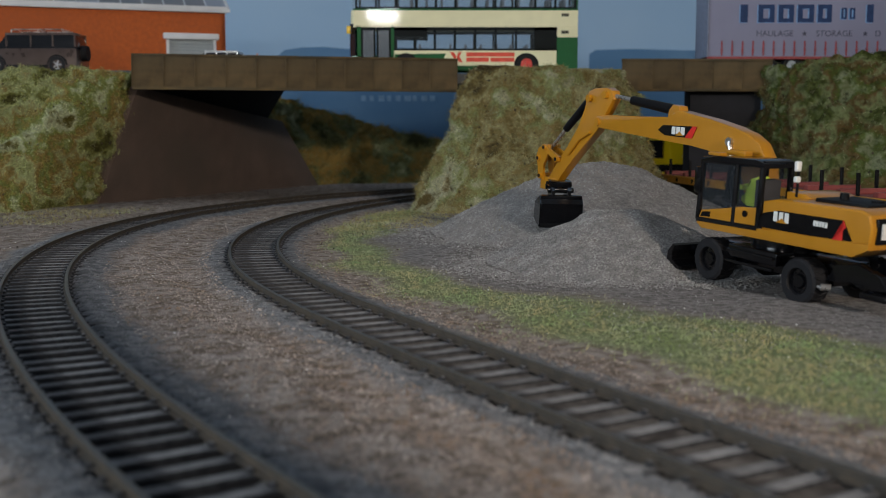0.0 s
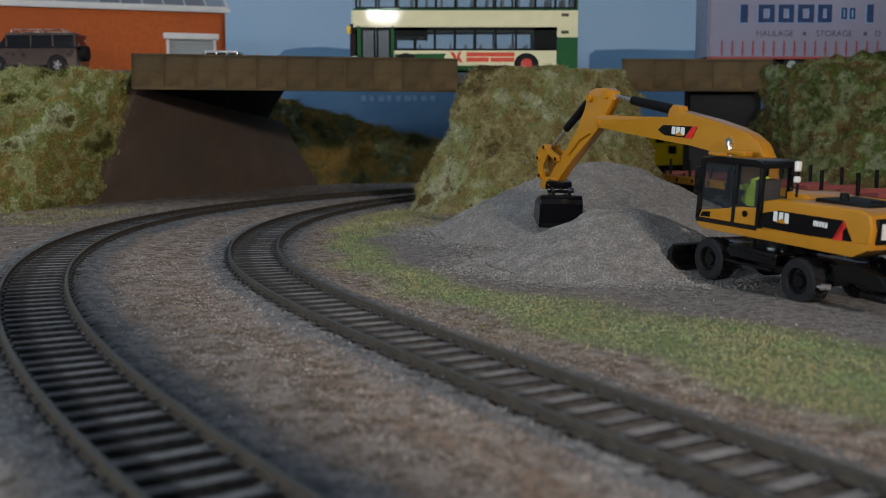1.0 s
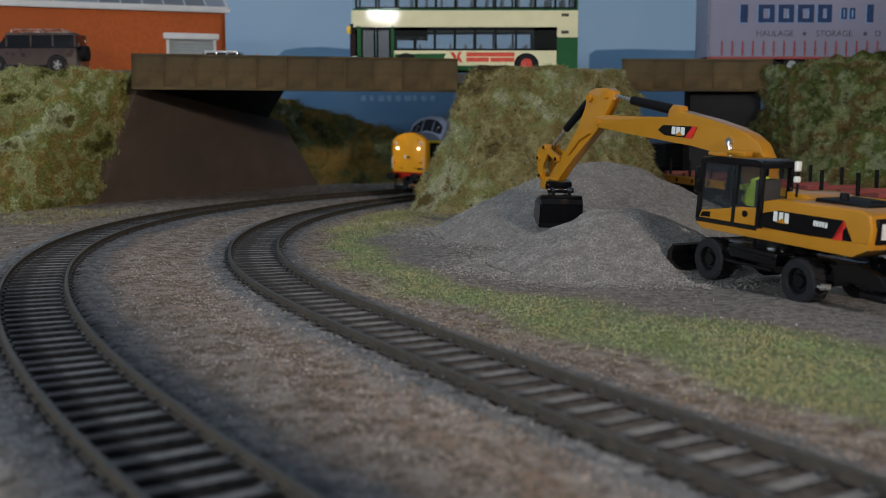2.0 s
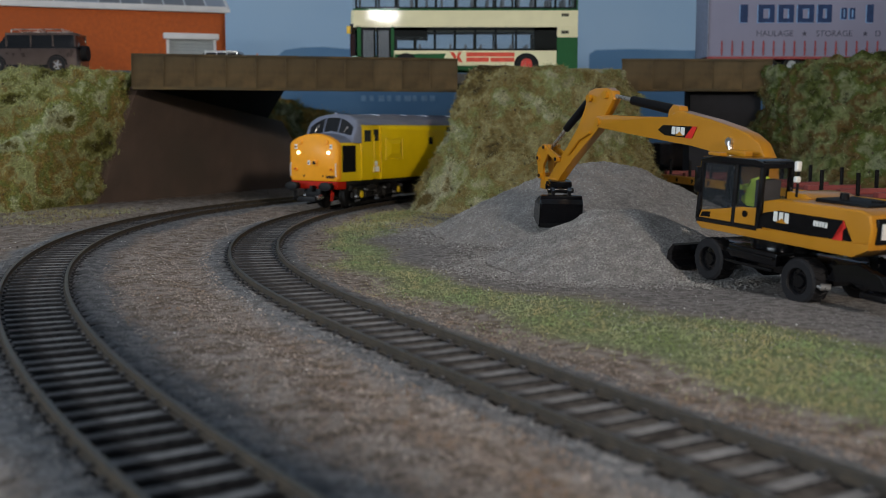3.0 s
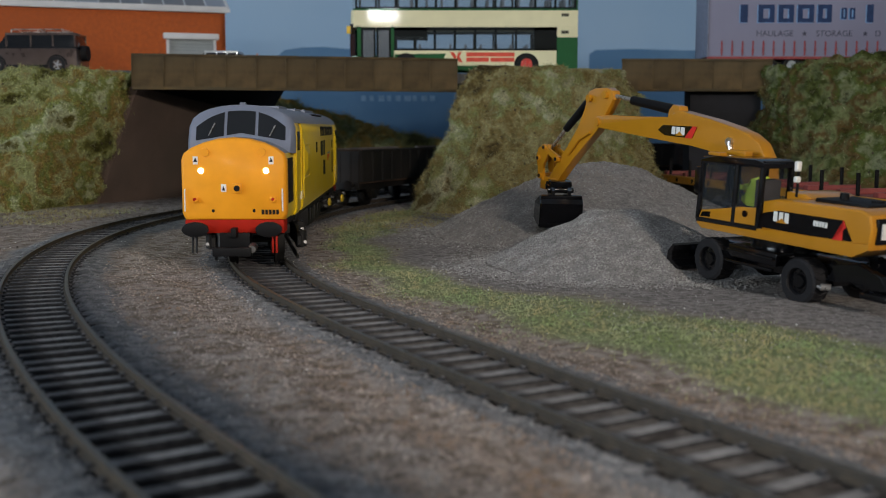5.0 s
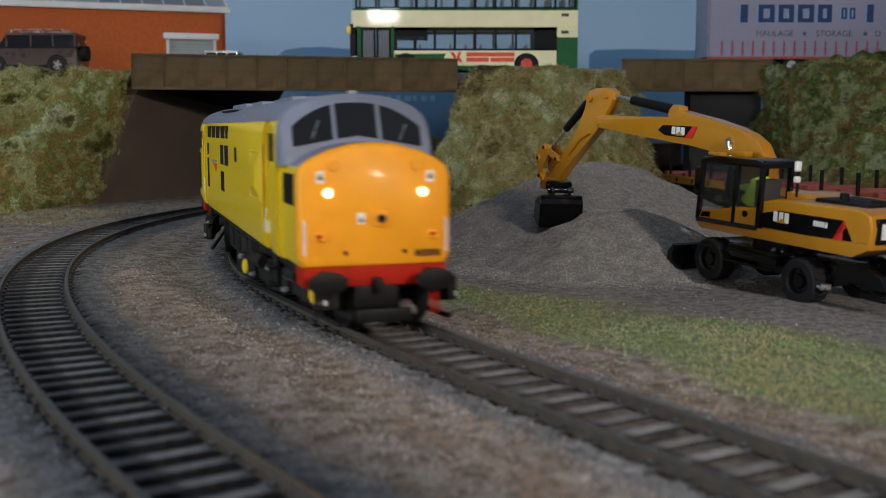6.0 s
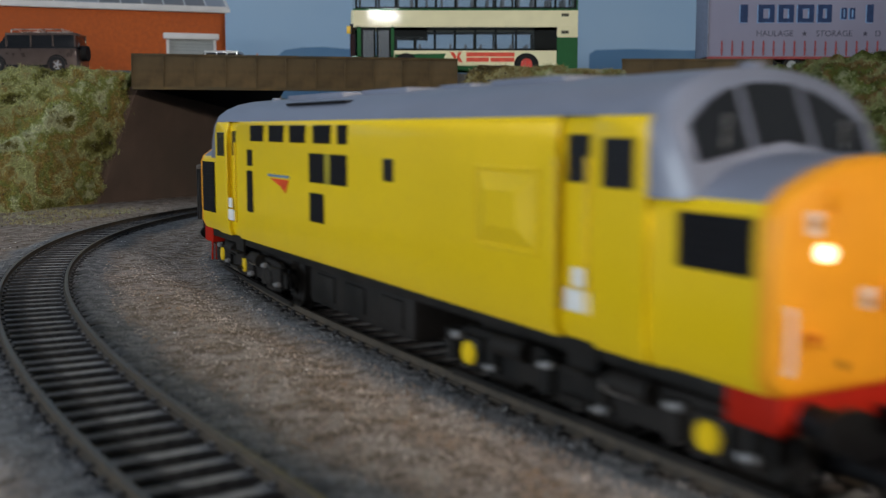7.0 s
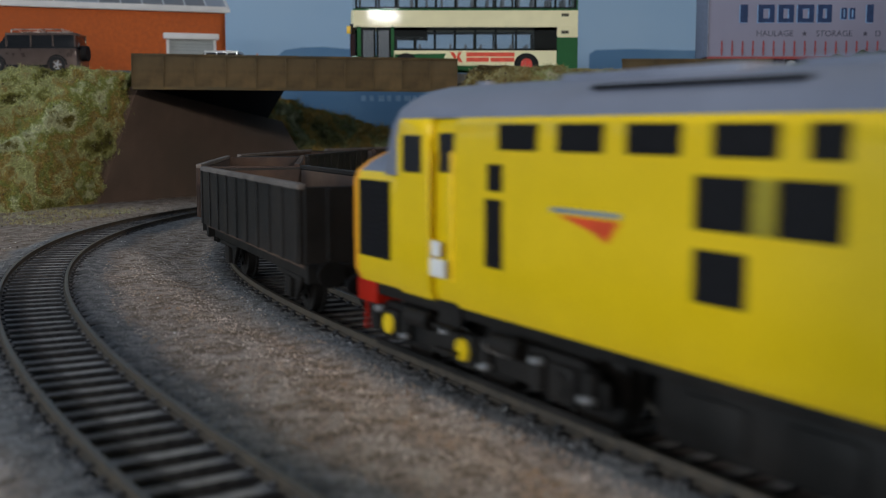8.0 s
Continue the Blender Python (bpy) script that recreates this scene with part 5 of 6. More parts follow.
            bm = bmesh.new()
            for z in (6.5, 10.5):
                box(bm, min(c * 75.4, c * 81.6), max(c * 75.4, c * 81.6), s * 16.4 - 1.2, s * 16.4 + 1.2, z, z + 0.6)
            box(bm, c * 78.5 - 3.4, c * 78.5 + 3.4, s * 15.6 - 0.3, s * 15.6 + 0.3, 6.5, 15)
            part("footstep", bm, CHASSIS, t)
    # underframe
    bm = bmesh.new()
    box(bm, -106, 106, -15.4, 15.4, 12.6, 15.0, 0.4)
    part("underframe", bm, CHASSIS, t, "dark underframe")
    bm = bmesh.new()
    box(bm, -30, 24, -14.6, 14.6, 4.2, 12.8, 1.6)
    part("fuel_tank", bm, CHASSIS, t, "dark fuel and battery box")
    for s in (1, -1):
        for x in (-24, -8, 10):
            bm = bmesh.new()
            box(bm, x, x + 10, s * 14.6 - 0.5, s * 14.6 + 0.5, 6, 11.6, 0.4)
            part("battery_door", bm, CHASSIS, t)
    # bogies
    for c in (1, -1):
        bm = bmesh.new()
        for s in (1, -1):
            prism(bm, [(-36, 6.0), (-33, 5.2), (33, 5.2), (36, 6.0), (36, 9.0), (30, 11.4), (8, 11.4), (4, 9.6), (-4, 9.6), (-8, 11.4), (-30, 11.4), (-36, 9.0)], s * 13.6 - 0.7, s * 13.6 + 0.7, 0.25, 1)
            for x in (-27, 0, 27):
                box(bm, x - 3.2, x + 3.2, s * 14.2 - 1.3, s * 14.2 + 1.3, 4.6, 10.2, 0.5)
                for d in (-6.2, 6.2):
                    rod(bm, (x + d, s * 14.6, 5.4), (x + d, s * 14.6, 10.6), 1.5, seg=10)
            for x in (-14, 14):
                rod(bm, (x - 5, s * 15.2, 10.4), (x + 3, s * 15.2, 10.4), 1.7, seg=12)
            box(bm, -37, 37, s * 12.9 - 0.4, s * 12.9 + 0.4, 1.8, 2.8)
        box(bm, -30, 30, -11, 11, 9.4, 12.4, 0.4)
        bogie = part("bogie", bm, CHASSIS, t, "dark six-wheeled bogie with springs and axle boxes", pose_mm(c * 74.7, 0, 0))
        BOGIES.append((bogie, c * 74.7))
        for x in (-27, 0, 27):
            AXLES.append((wheelset(bogie, x, 7.5, 7.6), x, 7.5))
            for s in (1, -1):
                bm = bmesh.new()
                rod(bm, (x, s * 15.3, 7.5), (x, s * 16.0, 7.5), 2.1, 1.8, 16)
                part("axle_box_cover", bm, YELLOW if x == -27 or (c > 0) == (x > 0) else CHASSIS, bogie, "yellow axle box cover" if x == -27 or (c > 0) == (x > 0) else "")
        for s in (1, -1):
            bm = bmesh.new()
            rod(bm, (8, s * 15.6, 9.6), (15, s * 15.6, 9.6), 0.9, seg=10)
            part("brake_cylinder", bm, STEEL, bogie, "bright brake cylinder")
            for x, z in ((-31, 9.6), (-21, 6.0), (-6, 9.4), (6.5, 5.8), (21, 9.6), (33, 6.4)):
                bm = bmesh.new()
                rod(bm, (x - 0.9, s * 15.5, z), (x + 1.6, s * 15.5, z + 0.5), 0.75, 0.6, 8)
                part("spring_cap", bm, DULL_STEEL, bogie, "small bright spring cap")
    return t


def wagon(side_material, label):
    """A two-axle open box wagon, 112 mm over its body."""
    t = thing("open_wagon", pose_mm(0, 0, 0), label, "wagon", "wagons behind the locomotive")
    L, W = 55.5, 16.2
    for s in (1, -1):
        bm = bmesh.new()
        box(bm, -L, L, s * W - 0.6, s * W + 0.6, 14, 31, 0.15, 1)
        part("side_wall", bm, side_material, t)
        bm = bmesh.new()
        box(bm, -L - 0.3, L + 0.3, s * W - 1.0, s * W + 1.0, 30.4, 31.8, 0.25, 1)
        part("rim", bm, WAGON_RIM if s < 0 else side_material, t, "worn metal rim")
        for k in range(10):
            bm = bmesh.new()
            x = -L + 1.2 + k * (2 * L - 2.4) / 9
            box(bm, x - 0.6, x + 0.6, s * (W + 0.6) - 0.5, s * (W + 0.6) + 0.5, 14, 30.6, 0.15, 1)
            part("stiffener", bm, side_material, t)
        bm = bmesh.new()
        box(bm, -L, L, s * 12.4 - 0.8, s * 12.4 + 0.8, 9.6, 14, 0.2, 1)
        part("solebar", bm, CHASSIS, t)
        bm = bmesh.new()
        box(bm, s * L - 0.6, s * L + 0.6, -W + 0.6, W - 0.6, 14, 31, 0.15, 1)
        for y in (-10, -3.4, 3.4, 10):
            box(bm, s * (L + 0.6) - 0.5, s * (L + 0.6) + 0.5, y - 0.6, y + 0.6, 12, 30.6, 0.1, 1)
        part("end_wall", bm, side_material, t)
        bm = bmesh.new()
        box(bm, s * L - 1, s * L + 1, -15.4, 15.4, 9.6, 14, 0.2, 1)
        for y in (-11.4, 11.4):
            rod(bm, (s * L, y, 12.3), (s * (L + 6), y, 12.3), 1.3, seg=10)
            rod(bm, (s * (L + 5.4), y, 12.3), (s * (L + 6.4), y, 12.3), 3.0, seg=16)
        box(bm, min(s * 50, s * (L + 8)), max(s * 50, s * (L + 8)), -1.5, 1.5, 4.4, 6, 0.2)
        part("headstock", bm, CHASSIS, t, "dark headstock with round buffers")
        for x in (-34, 34):
            bm = bmesh.new()
            prism(bm, [(x - 9, 9.8), (x - 4, 3.6), (x + 4, 3.6), (x + 9, 9.8)], s * 12.2 - 0.5, s * 12.2 + 0.5, 0.1, 1)
            box(bm, x - 2.6, x + 2.6, s * 12.9 - 1, s * 12.9 + 1, 3.8, 8.8, 0.3)
            box(bm, x - 11, x + 11, s * 12.9 - 0.6, s * 12.9 + 0.6, 8.6, 9.8, 0.2)
            part("axle_guard", bm, CHASSIS, t)
    bm = bmesh.new()
    box(bm, -L + 0.6, L - 0.6, -W + 0.6, W - 0.6, 13, 15.6)
    part("floor_plate", bm, WAGON_RUST, t, "rusty brown load floor", smooth=0)
    bm = bmesh.new()
    for s in (1, -1):
        box(bm, -L + 0.7, L - 0.7, s * (W - 0.8) - 0.15, s * (W - 0.8) + 0.15, 15.6, 30.3)
        box(bm, s * (L - 0.8) - 0.15, s * (L - 0.8) + 0.15, -W + 1, W - 1, 15.6, 30.3)
    part("lining", bm, WAGON_RUST, t, "rusty brown inside faces", smooth=0)
    axles = [(wheelset(t, x, 6.4, 7.6), x, 6.4) for x in (-34, 34)]
    return t, axles


BOGIES, AXLES = [], []
LOCO = locomotive()
WAGONS = []
for k in range(4):
    WAGONS.append(wagon(WAGON_BLACK if k % 2 == 0 else WAGON_RUST, "weathered black open wagon with rusty inside" if k % 2 == 0 else "rusty brown open wagon with worn rims"))


def motions():
    """The train runs along the main line at an even pace; its wheels roll, its bogies follow the curve."""
    pace, end = 120.29, 97.3

    def placed(s, half):
        a, b = on_line(MAIN, s - half)[:2], on_line(MAIN, s + half)[:2]
        return (a + b) / 2, math.degrees(math.atan2(a[1] - b[1], a[0] - b[0]))
    times = [i * 0.2 for i in range(41)]
    steps = [i / 15 for i in range(121)]
    rows, turns = [], {b: [] for b, _ in BOGIES}
    for t in times:
        s = end + pace * (8 - t)
        m, a = placed(s, 74.7)
        rows.append((t, pose_mm(m[0], m[1], 0, 0, 0, a)))
        for b, x in BOGIES:
            th = math.degrees(on_line(MAIN, s - x)[2]) + 180
            turns[b].append((t, pose_mm(x, 0, 0, 0, 0, (th - a + 180) % 360 - 180)))
    walk(LOCO, rows)
    for b, _ in BOGIES:
        walk(b, turns[b])
    for k, (w, axles) in enumerate(WAGONS):
        rows = []
        for t in times:
            m, a = placed(end + pace * (8 - t) + 196 + k * 127.5, 34)
            rows.append((t, pose_mm(m[0], m[1], 0, 0, 0, a)))
        walk(w, rows)
        for ob, x, r in axles:
            walk(ob, [(t, pose_mm(x, 0, r, 0, math.degrees(pace * t / r), 0)) for t in steps])
    for ob, x, r in AXLES:
        walk(ob, [(t, pose_mm(x, 0, r, 0, math.degrees(pace * t / r), 0)) for t in steps])


# ---------------------------------------------------------------- gravel heaps
def heap(x, y, peak, radius, seed, label, grains, squash=1.0):
    """A loose cone of gravel with a soft top, and its grains."""
    n, m = 72, 40
    pts = []
    for j in range(m + 1):
        r = j / m
        for i in range(n):
            a = i / n * 2 * math.pi
            wob = 1 + 0.09 * noise.noise(Vector((math.cos(a) * 1.4, math.sin(a) * 1.4, seed))) + 0.05 * noise.noise(Vector((math.cos(a) * 4, math.sin(a) * 4, seed + 5)))
            px, py = x + radius * wob * r * math.cos(a), y + radius * wob * squash * r * math.sin(a)
            h = peak * ((1 - r) - 0.10 * math.exp(-(r / 0.12) ** 2) + 0.05 * math.sin(math.pi * r)) if r < 0.9 else peak * 0.1155 * (1 - r) / 0.1
            h += 0.8 * noise.noise(Vector((px * 0.12, py * 0.12, seed))) * (1 - r) * 3 + 0.35 * noise.noise(Vector((px * 0.6, py * 0.6, seed)))
            pts.append((px, py, YARD - 0.5 + max(h, -0.2)))
    faces = [[j * n + i, j * n + (i + 1) % n, (j + 1) * n + (i + 1) % n, (j + 1) * n + i] for j in range(m) for i in range(n)]
    ob = new("gravel_mound", raw_mesh("gravel_mound", pts, faces, GRAVEL, True))
    tagged(ob, label, "gravel heap", "gravel heaps")
    p = np.array(pts).reshape(m + 1, n, 3)
    r = np.sqrt(RNG.uniform(0, 1, grains)) * (m - 0.01)
    a = RNG.integers(0, n, grains)
    j = r.astype(int)
    f = (r - j)[:, None]
    g = RNG.uniform(0, 1, (grains, 1))
    q = (p[j, a] * (1 - f) + p[np.minimum(j + 1, m), a] * f) * (1 - g) + (p[j, (a + 1) % n] * (1 - f) + p[np.minimum(j + 1, m), (a + 1) % n] * f) * g
    k = grains // 4
    rr, aa = radius * (1.0 + np.abs(RNG.normal(0, 0.16, k))), RNG.uniform(0, 6.283, k)
    spill = np.stack([x + rr * np.cos(aa), y + rr * squash * np.sin(aa), np.full(k, YARD)], 1)
    spill[:, 2] = ground_height(spill[:, 0], spill[:, 1], beside(MAIN, spill[:, 0], spill[:, 1]), beside(LOOP, spill[:, 0], spill[:, 1]))
    q = np.vstack([q, spill])
    stones("gravel", q, 0.42, GRAVEL_BIT, "loose pale grey gravel grains on the heap", "gravel")


heap(68, 456, 34.5, 74, 2.0, "tall loose heap of grey gravel", 26000)
heap(60, 347, 21, 46, 6.5, "low loose heap of pale grey gravel beside the excavator", 26000, 0.95)

# ---------------------------------------------------------------- excavator
def excavator():
    t = thing("wheeled_excavator", pose_mm(95, 290, 0, 0, -3.4, 116.6), "yellow and black wheeled excavator with raised boom and digging bucket", "excavator")
    # undercarriage
    bm = bmesh.new()
    box(bm, -24, 22, -6.5, 6.5, 4.5, 10.5, 0.8)
    for x in (-18.4, 16):
        box(bm, x - 3, x + 3, -10, 10, 4.0, 7.4, 0.6)
    rod(bm, (0, 0, 10), (0, 0, 13.6), 9, seg=32)
    for s in (1, -1):
        box(bm, -9.5, 9, s * 9.2 - 3.2, s * 9.2 + 3.2, 7.6, 11.2, 0.5)
    part("undercarriage", bm, GLOSS_BLACK, t, "black undercarriage")
    for s in (1, -1):
        for z in (6.2, 9.2):
            bm = bmesh.new()
            box(bm, -9, 8.5, s * 12.9 - 0.6, s * 12.9 + 0.6, z, z + 0.8, 0.2)
            part("step", bm, GLOSS_BLACK, t, "glossy black side step")
    for x in (-18.4, 16):
        for s in (1, -1):
            bm = bmesh.new()
            prof = [(6.0, -2.4), (6.0, 2.4), (5.4, 2.9), (3.6, 2.9), (3.4, 2.4), (3.4, -2.4), (3.6, -2.9), (5.4, -2.9)]
            loft(bm, [[(r * math.cos(a), y, r * math.sin(a)) for r, y in prof] for a in np.linspace(0, 2 * math.pi, 41)], caps=False)
            wheel = part("wheel", bm, RUBBER, t, "black treaded tyre", pose_mm(x, s * 10.6, 5.5))
            for side in (1, -1):
                bm = bmesh.new()
                rod(bm, (5.95, side * 2.5, 0), (5.95 * math.cos(0.16), side * -0.2, 5.95 * math.sin(0.16)), 0.28, seg=4)
                lug = finish("tread_lug", bm, RUBBER, 0)
                for k in range(20):
                    ob = new("tread_lug", lug)
                    ob.parent, ob.matrix_basis = wheel, pose(0, 0, 0, 0, k * 18, 0)
            bm = bmesh.new()
            rod(bm, (0, s * -2, 0), (0, s * 1.7, 0), 3.45, seg=24)
            rod(bm, (0, s * 1.7, 0), (0, s * 2.3, 0), 2.0, 1.6, seg=16)
            for k in range(8):
                a = k / 8 * 2 * math.pi
                rod(bm, (2.7 * math.cos(a), s * 1.6, 2.7 * math.sin(a)), (2.7 * math.cos(a), s * 2.0, 2.7 * math.sin(a)), 0.25, seg=6)
            part("rim", bm, GLOSS_BLACK, wheel, "black wheel rim with bolts")
    bm = bmesh.new()
    prism(bm, [(27.5, 0.4), (31.5, 0.2), (33.6, 2.2), (33.4, 5.2), (31.2, 7.6), (30.2, 7.2), (31.4, 4.8), (31.3, 2.8), (29.6, 1.6), (27.5, 1.4)], -14, 14, 0.15, 1)
    for s in (1, -1):
        rod(bm, (20, s * 5, 6.5), (30.5, s * 5, 4), 1.1, seg=8)
    part("dozer_blade", bm, GLOSS_BLACK, t, "black dozer blade")
    for s in (1, -1):
        bm = bmesh.new()
        prism(bm, [(-24, 6.5), (-27, 11.4), (-34, 12.6), (-41, 10.6), (-43.5, 7.2), (-40, 6.4), (-34, 8.4), (-27, 6.8)], s * 8.5 - 1.2, s * 8.5 + 1.2, 0.3, 1)
        box(bm, -45.5, -37.5, s * 9 - 3.4, s * 9 + 3.4, 5.0, 6.6, 0.4)
        rod(bm, (-25, s * 8.5, 11), (-36, s * 8.5, 7), 1.1, seg=10)
        part("stabiliser", bm, GLOSS_BLACK, t, "black folding stabiliser leg")
        bm = bmesh.new()
        rod(bm, (-27, s * 10.6, 5.4), (-25.5, s * 12.6, 5.4), 0.9, seg=10)
        rod(bm, (-22.6, s * 13.0, 5.6), (-26, s * 11.6, 5.0), 0.5, seg=8)
        part("bright_fitting", bm, STEEL, t, "bright metal fitting")
    # upper works
    bm = bmesh.new()
    prism(bm, [(22.2, 15.2), (22.2, 16.4), (-8, 17.2), (-34, 17.6), (-39.8, 19.0), (-39.6, 17.0), (-35, 14.6), (20, 13.9)], -13.2, 13.2, 0.5)
    part("turntable_frame", bm, CAT_YELLOW, t, "yellow upper frame")
    bm = bmesh.new()
    prism(bm, [(-3.4, 17), (-3.4, 24.6), (-9, 25.8), (-36.5, 26.4), (-39.2, 25.4), (-40.2, 22), (-39.8, 17.4), (-34, 16)], -13.0, 13.0, 1.2, 3)
    hood = part("engine_hood", bm, CAT_YELLOW, t, "yellow rounded engine hood")
    bm = bmesh.new()
    box(bm, -34, -17, -6, 8, 25.6, 27.0, 0.5)
    rod(bm, (-22, 3, 26.6), (-22, 3, 28.6), 1.2, seg=14)
    rod(bm, (-30, 0, 26.6), (-30, 0, 27.5), 1.6, seg=14)
    part("hood_grille", bm, BLACK, hood, "black hood grille and cap")
    bm = bmesh.new()
    prism(bm, [(-4, 24.4), (-4, 27.0), (-10.5, 27.0), (-13, 26)], -11.5, 5, 0.3)
    part("hood_lip", bm, CAT_YELLOW, hood)
    for s in (1, -1):
        bm = bmesh.new()
        prism(bm, [(-1, 17.6), (-4.5, 21.6), (-10, 22.8), (-31.6, 23.2), (-34.6, 18.4), (-20, 17.8)], s * 13.05 - 0.12, s * 13.05 + 0.12)
        panel = part("side_panel", bm, GLOSS_BLACK, t, "black side panel with plain printed shapes", smooth=0)
        bm = bmesh.new()
        prism(bm, [(-31.6, 23.2), (-32.6, 21.6), (-28.4, 18.05), (-31.6, 18.2)], s * 13.2 - 0.1, s * 13.2 + 0.1)
        part("stripe", bm, RED_PRINT, panel, "red printed wedge", smooth=0)
        bm = bmesh.new()
        for k in range(3):
            box(bm, -13.6 + k * 2.0, -12.2 + k * 2.0, s * 13.2 - 0.1, s * 13.2 + 0.1, 19.9, 22.5)
        part("emblem", bm, WHITE, panel, "white printed blocks", smooth=0)
        bm = bmesh.new()
        prism(bm, [(-13.0, 19.7), (-9.4, 19.7), (-11.2, 20.9)], s * 13.3 - 0.1, s * 13.3 + 0.1)
        part("emblem", bm, CAT_YELLOW, panel, "yellow printed triangle", smooth=0)
        bm = bmesh.new()
        for k in range(5):
            box(bm, -26.6 + k * 0.95, -25.9 + k * 0.95, s * 13.2 - 0.1, s * 13.2 + 0.1, 20.6, 21.9)
        part("printed_bars", bm, WHITE, panel, "small pale printed bars", smooth=0)
    bm = bmesh.new()
    box(bm, -40.5, -39.6, -11.4, 11.4, 18.4, 24.6, 0.1)
    part("rear_panel", bm, [GLOSS_BLACK], t, "black rear panel")
    bm = bmesh.new()
    for y in (2.2, 5.0, 7.8):
        box(bm, -40.75, -40.3, y, y + 2.3, 19.6, 23.4)
    part("emblem", bm, WHITE, t, "white printed blocks", smooth=0)
    bm = bmesh.new()
    prism(bm, [(2, 16.4), (22, 16.4), (21, 20), (15, 23), (2, 23.6)], -13, -4.8, 0.5)
    part("tank_box", bm, CAT_YELLOW, t, "yellow tank box")
    # cab
    Y0, Y1 = 2.6, 12.8
    bm = bmesh.new()
    for y in (Y0, Y1):
        for p, q in (((22.0, y, 16.4), (21.0, y, 33.4)), ((-2.2, y, 17), (-2.8, y, 34.2)), ((7.2, y, 17), (6.8, y, 34.0)), ((-2.8, y, 34.2), (21.0, y, 33.4)), ((22.0, y, 16.4), (-2.2, y, 17))):
            rod(bm, p, q, 0.85, seg=8)
    for x, z in ((21.0, 33.4), (22.0, 16.4), (-2.8, 34.2), (-2.2, 17)):
        rod(bm, (x, Y0, z), (x, Y1, z), 1.1, seg=8)
    cab = part("cab_frame", bm, GLOSS_BLACK, t, "black cab frame")
    bm = bmesh.new()
    prism(bm, [(21.6, 33.2), (20.6, 34.6), (14, 35.2), (-1, 35.4), (-4.2, 34.6), (-4.2, 33.4)], Y0 - 1, Y1 + 1, 0.5)
    part("cab_roof", bm, GLOSS_BLACK, cab, "dark cab roof")
    bm = bmesh.new()
    box(bm, 12, 20, Y0 + 0.4, Y0 + 3.4, 35, 36.6, 0.4)
    box(bm, 15.5, 20.4, Y1 - 3.5, Y1 - 0.6, 35.0, 36.0, 0.4)
    part("roof_lamp", bm, CAT_YELLOW, cab, "yellow lamp box on the cab roof")
    for x0, x1, top in ((7.8, 20.6, 33.0), (-1.8, 6.2, 33.4)):
        bm = bmesh.new()
        box(bm, x0, x1, Y1 - 0.15, Y1 + 0.15, 20.5, top)
        part("side_window", bm, CAB_GLASS, cab, "tinted cab side window", smooth=0)
        bm = bmesh.new()
        box(bm, x0, x1, Y0 - 0.15, Y0 + 0.15, 20.5, top)
        part("side_window", bm, CAB_GLASS, cab, "tinted cab side window", smooth=0)
    bm = bmesh.new()
    prism(bm, [(21.9, 17.4), (22.1, 17.4), (21.1, 33.0), (20.9, 33.0)], Y0 + 0.6, Y1 - 0.6)
    part("windscreen", bm, CAB_GLASS, cab, "tinted cab windscreen", smooth=0)
    bm = bmesh.new()
    prism(bm, [(21.6, 16.6), (20.4, 19.2), (12, 20.6), (4.5, 22.0), (-2.0, 22.6), (-2.0, 17)], Y1 - 0.5, Y1 + 0.4, 0.2)
    door = part("cab_door_panel", bm, CAT_YELLOW, t, "yellow curved lower cab door")
    bm = bmesh.new()
    prism(bm, [(20.6, 17.4), (19.8, 18.8), (16.4, 19.2), (16.6, 17.6)], Y1 + 0.3, Y1 + 0.55)
    rod(bm, (2.4, Y1 + 0.3, 20.4), (2.4, Y1 + 0.8, 20.4), 0.9, seg=14)
    part("door_trim", bm, GLOSS_BLACK, door, "black door trim", smooth=0)
    bm = bmesh.new()
    box(bm, -1.5, 2, 4.5, 11, 17, 30, 0.8)
    box(bm, 1.5, 8.5, 4.5, 11, 19, 22, 0.8)
    part("seat", bm, SEAT, cab, "dark operator seat")
    bm = bmesh.new()
    for x, y in ((12.5, 4.6), (12.5, 10.6)):
        rod(bm, (x, y, 17), (x + 1, y, 23), 0.5, seg=8)
        box(bm, x - 2.5, x + 1.5, y - 1, y + 1, 21.4, 22.4, 0.3)
    part("controls", bm, SEAT, cab)
    bm = bmesh.new()
    rod(bm, (-14.6, 12.2, 27), (-15.2, 12.6, 36), 0.35, seg=8)
    stalk = part("mirror_stalk", bm, BLACK, t)
    for z in (31.6, 35.0):
        bm = bmesh.new()
        box(bm, -15.9, -14.6, 12.2, 13.9, z - (1.3 if z > 33 else 0.8), z + (1.3 if z > 33 else 0.8), 0.5, 3)
        # white colour stands in for what the mirror reflects
        part("mirror", bm, WHITE, stalk, "rounded mirror lamp, white in place of its bright reflection")
    bm = bmesh.new()
    box(bm, 20.8, 23.6, 12.4, 13.9, 24, 31.5, 0.5)
    part("side_mirror", bm, GLOSS_BLACK, cab, "black side mirror")
    # boom, stick and rams
    ARM = pose_mm(0.0, 0.2, -0.7)
    bm = bmesh.new()
    prism(bm, [(8, 26), (9, 34.4), (12.8, 39.4), (17.6, 41.9), (23.6, 43.3), (33.5, 45.1), (48.5, 47.1), (51.2, 46.6), (53.4, 44.3), (70, 44.2), (87, 43.9), (93.5, 43.1), (95, 41), (93, 39.2), (75, 38.3), (57, 37.3),
               (42, 36.6), (33, 35.6), (25, 33.6), (19, 30), (17, 26)], -4.4, 0.2, 0.55)
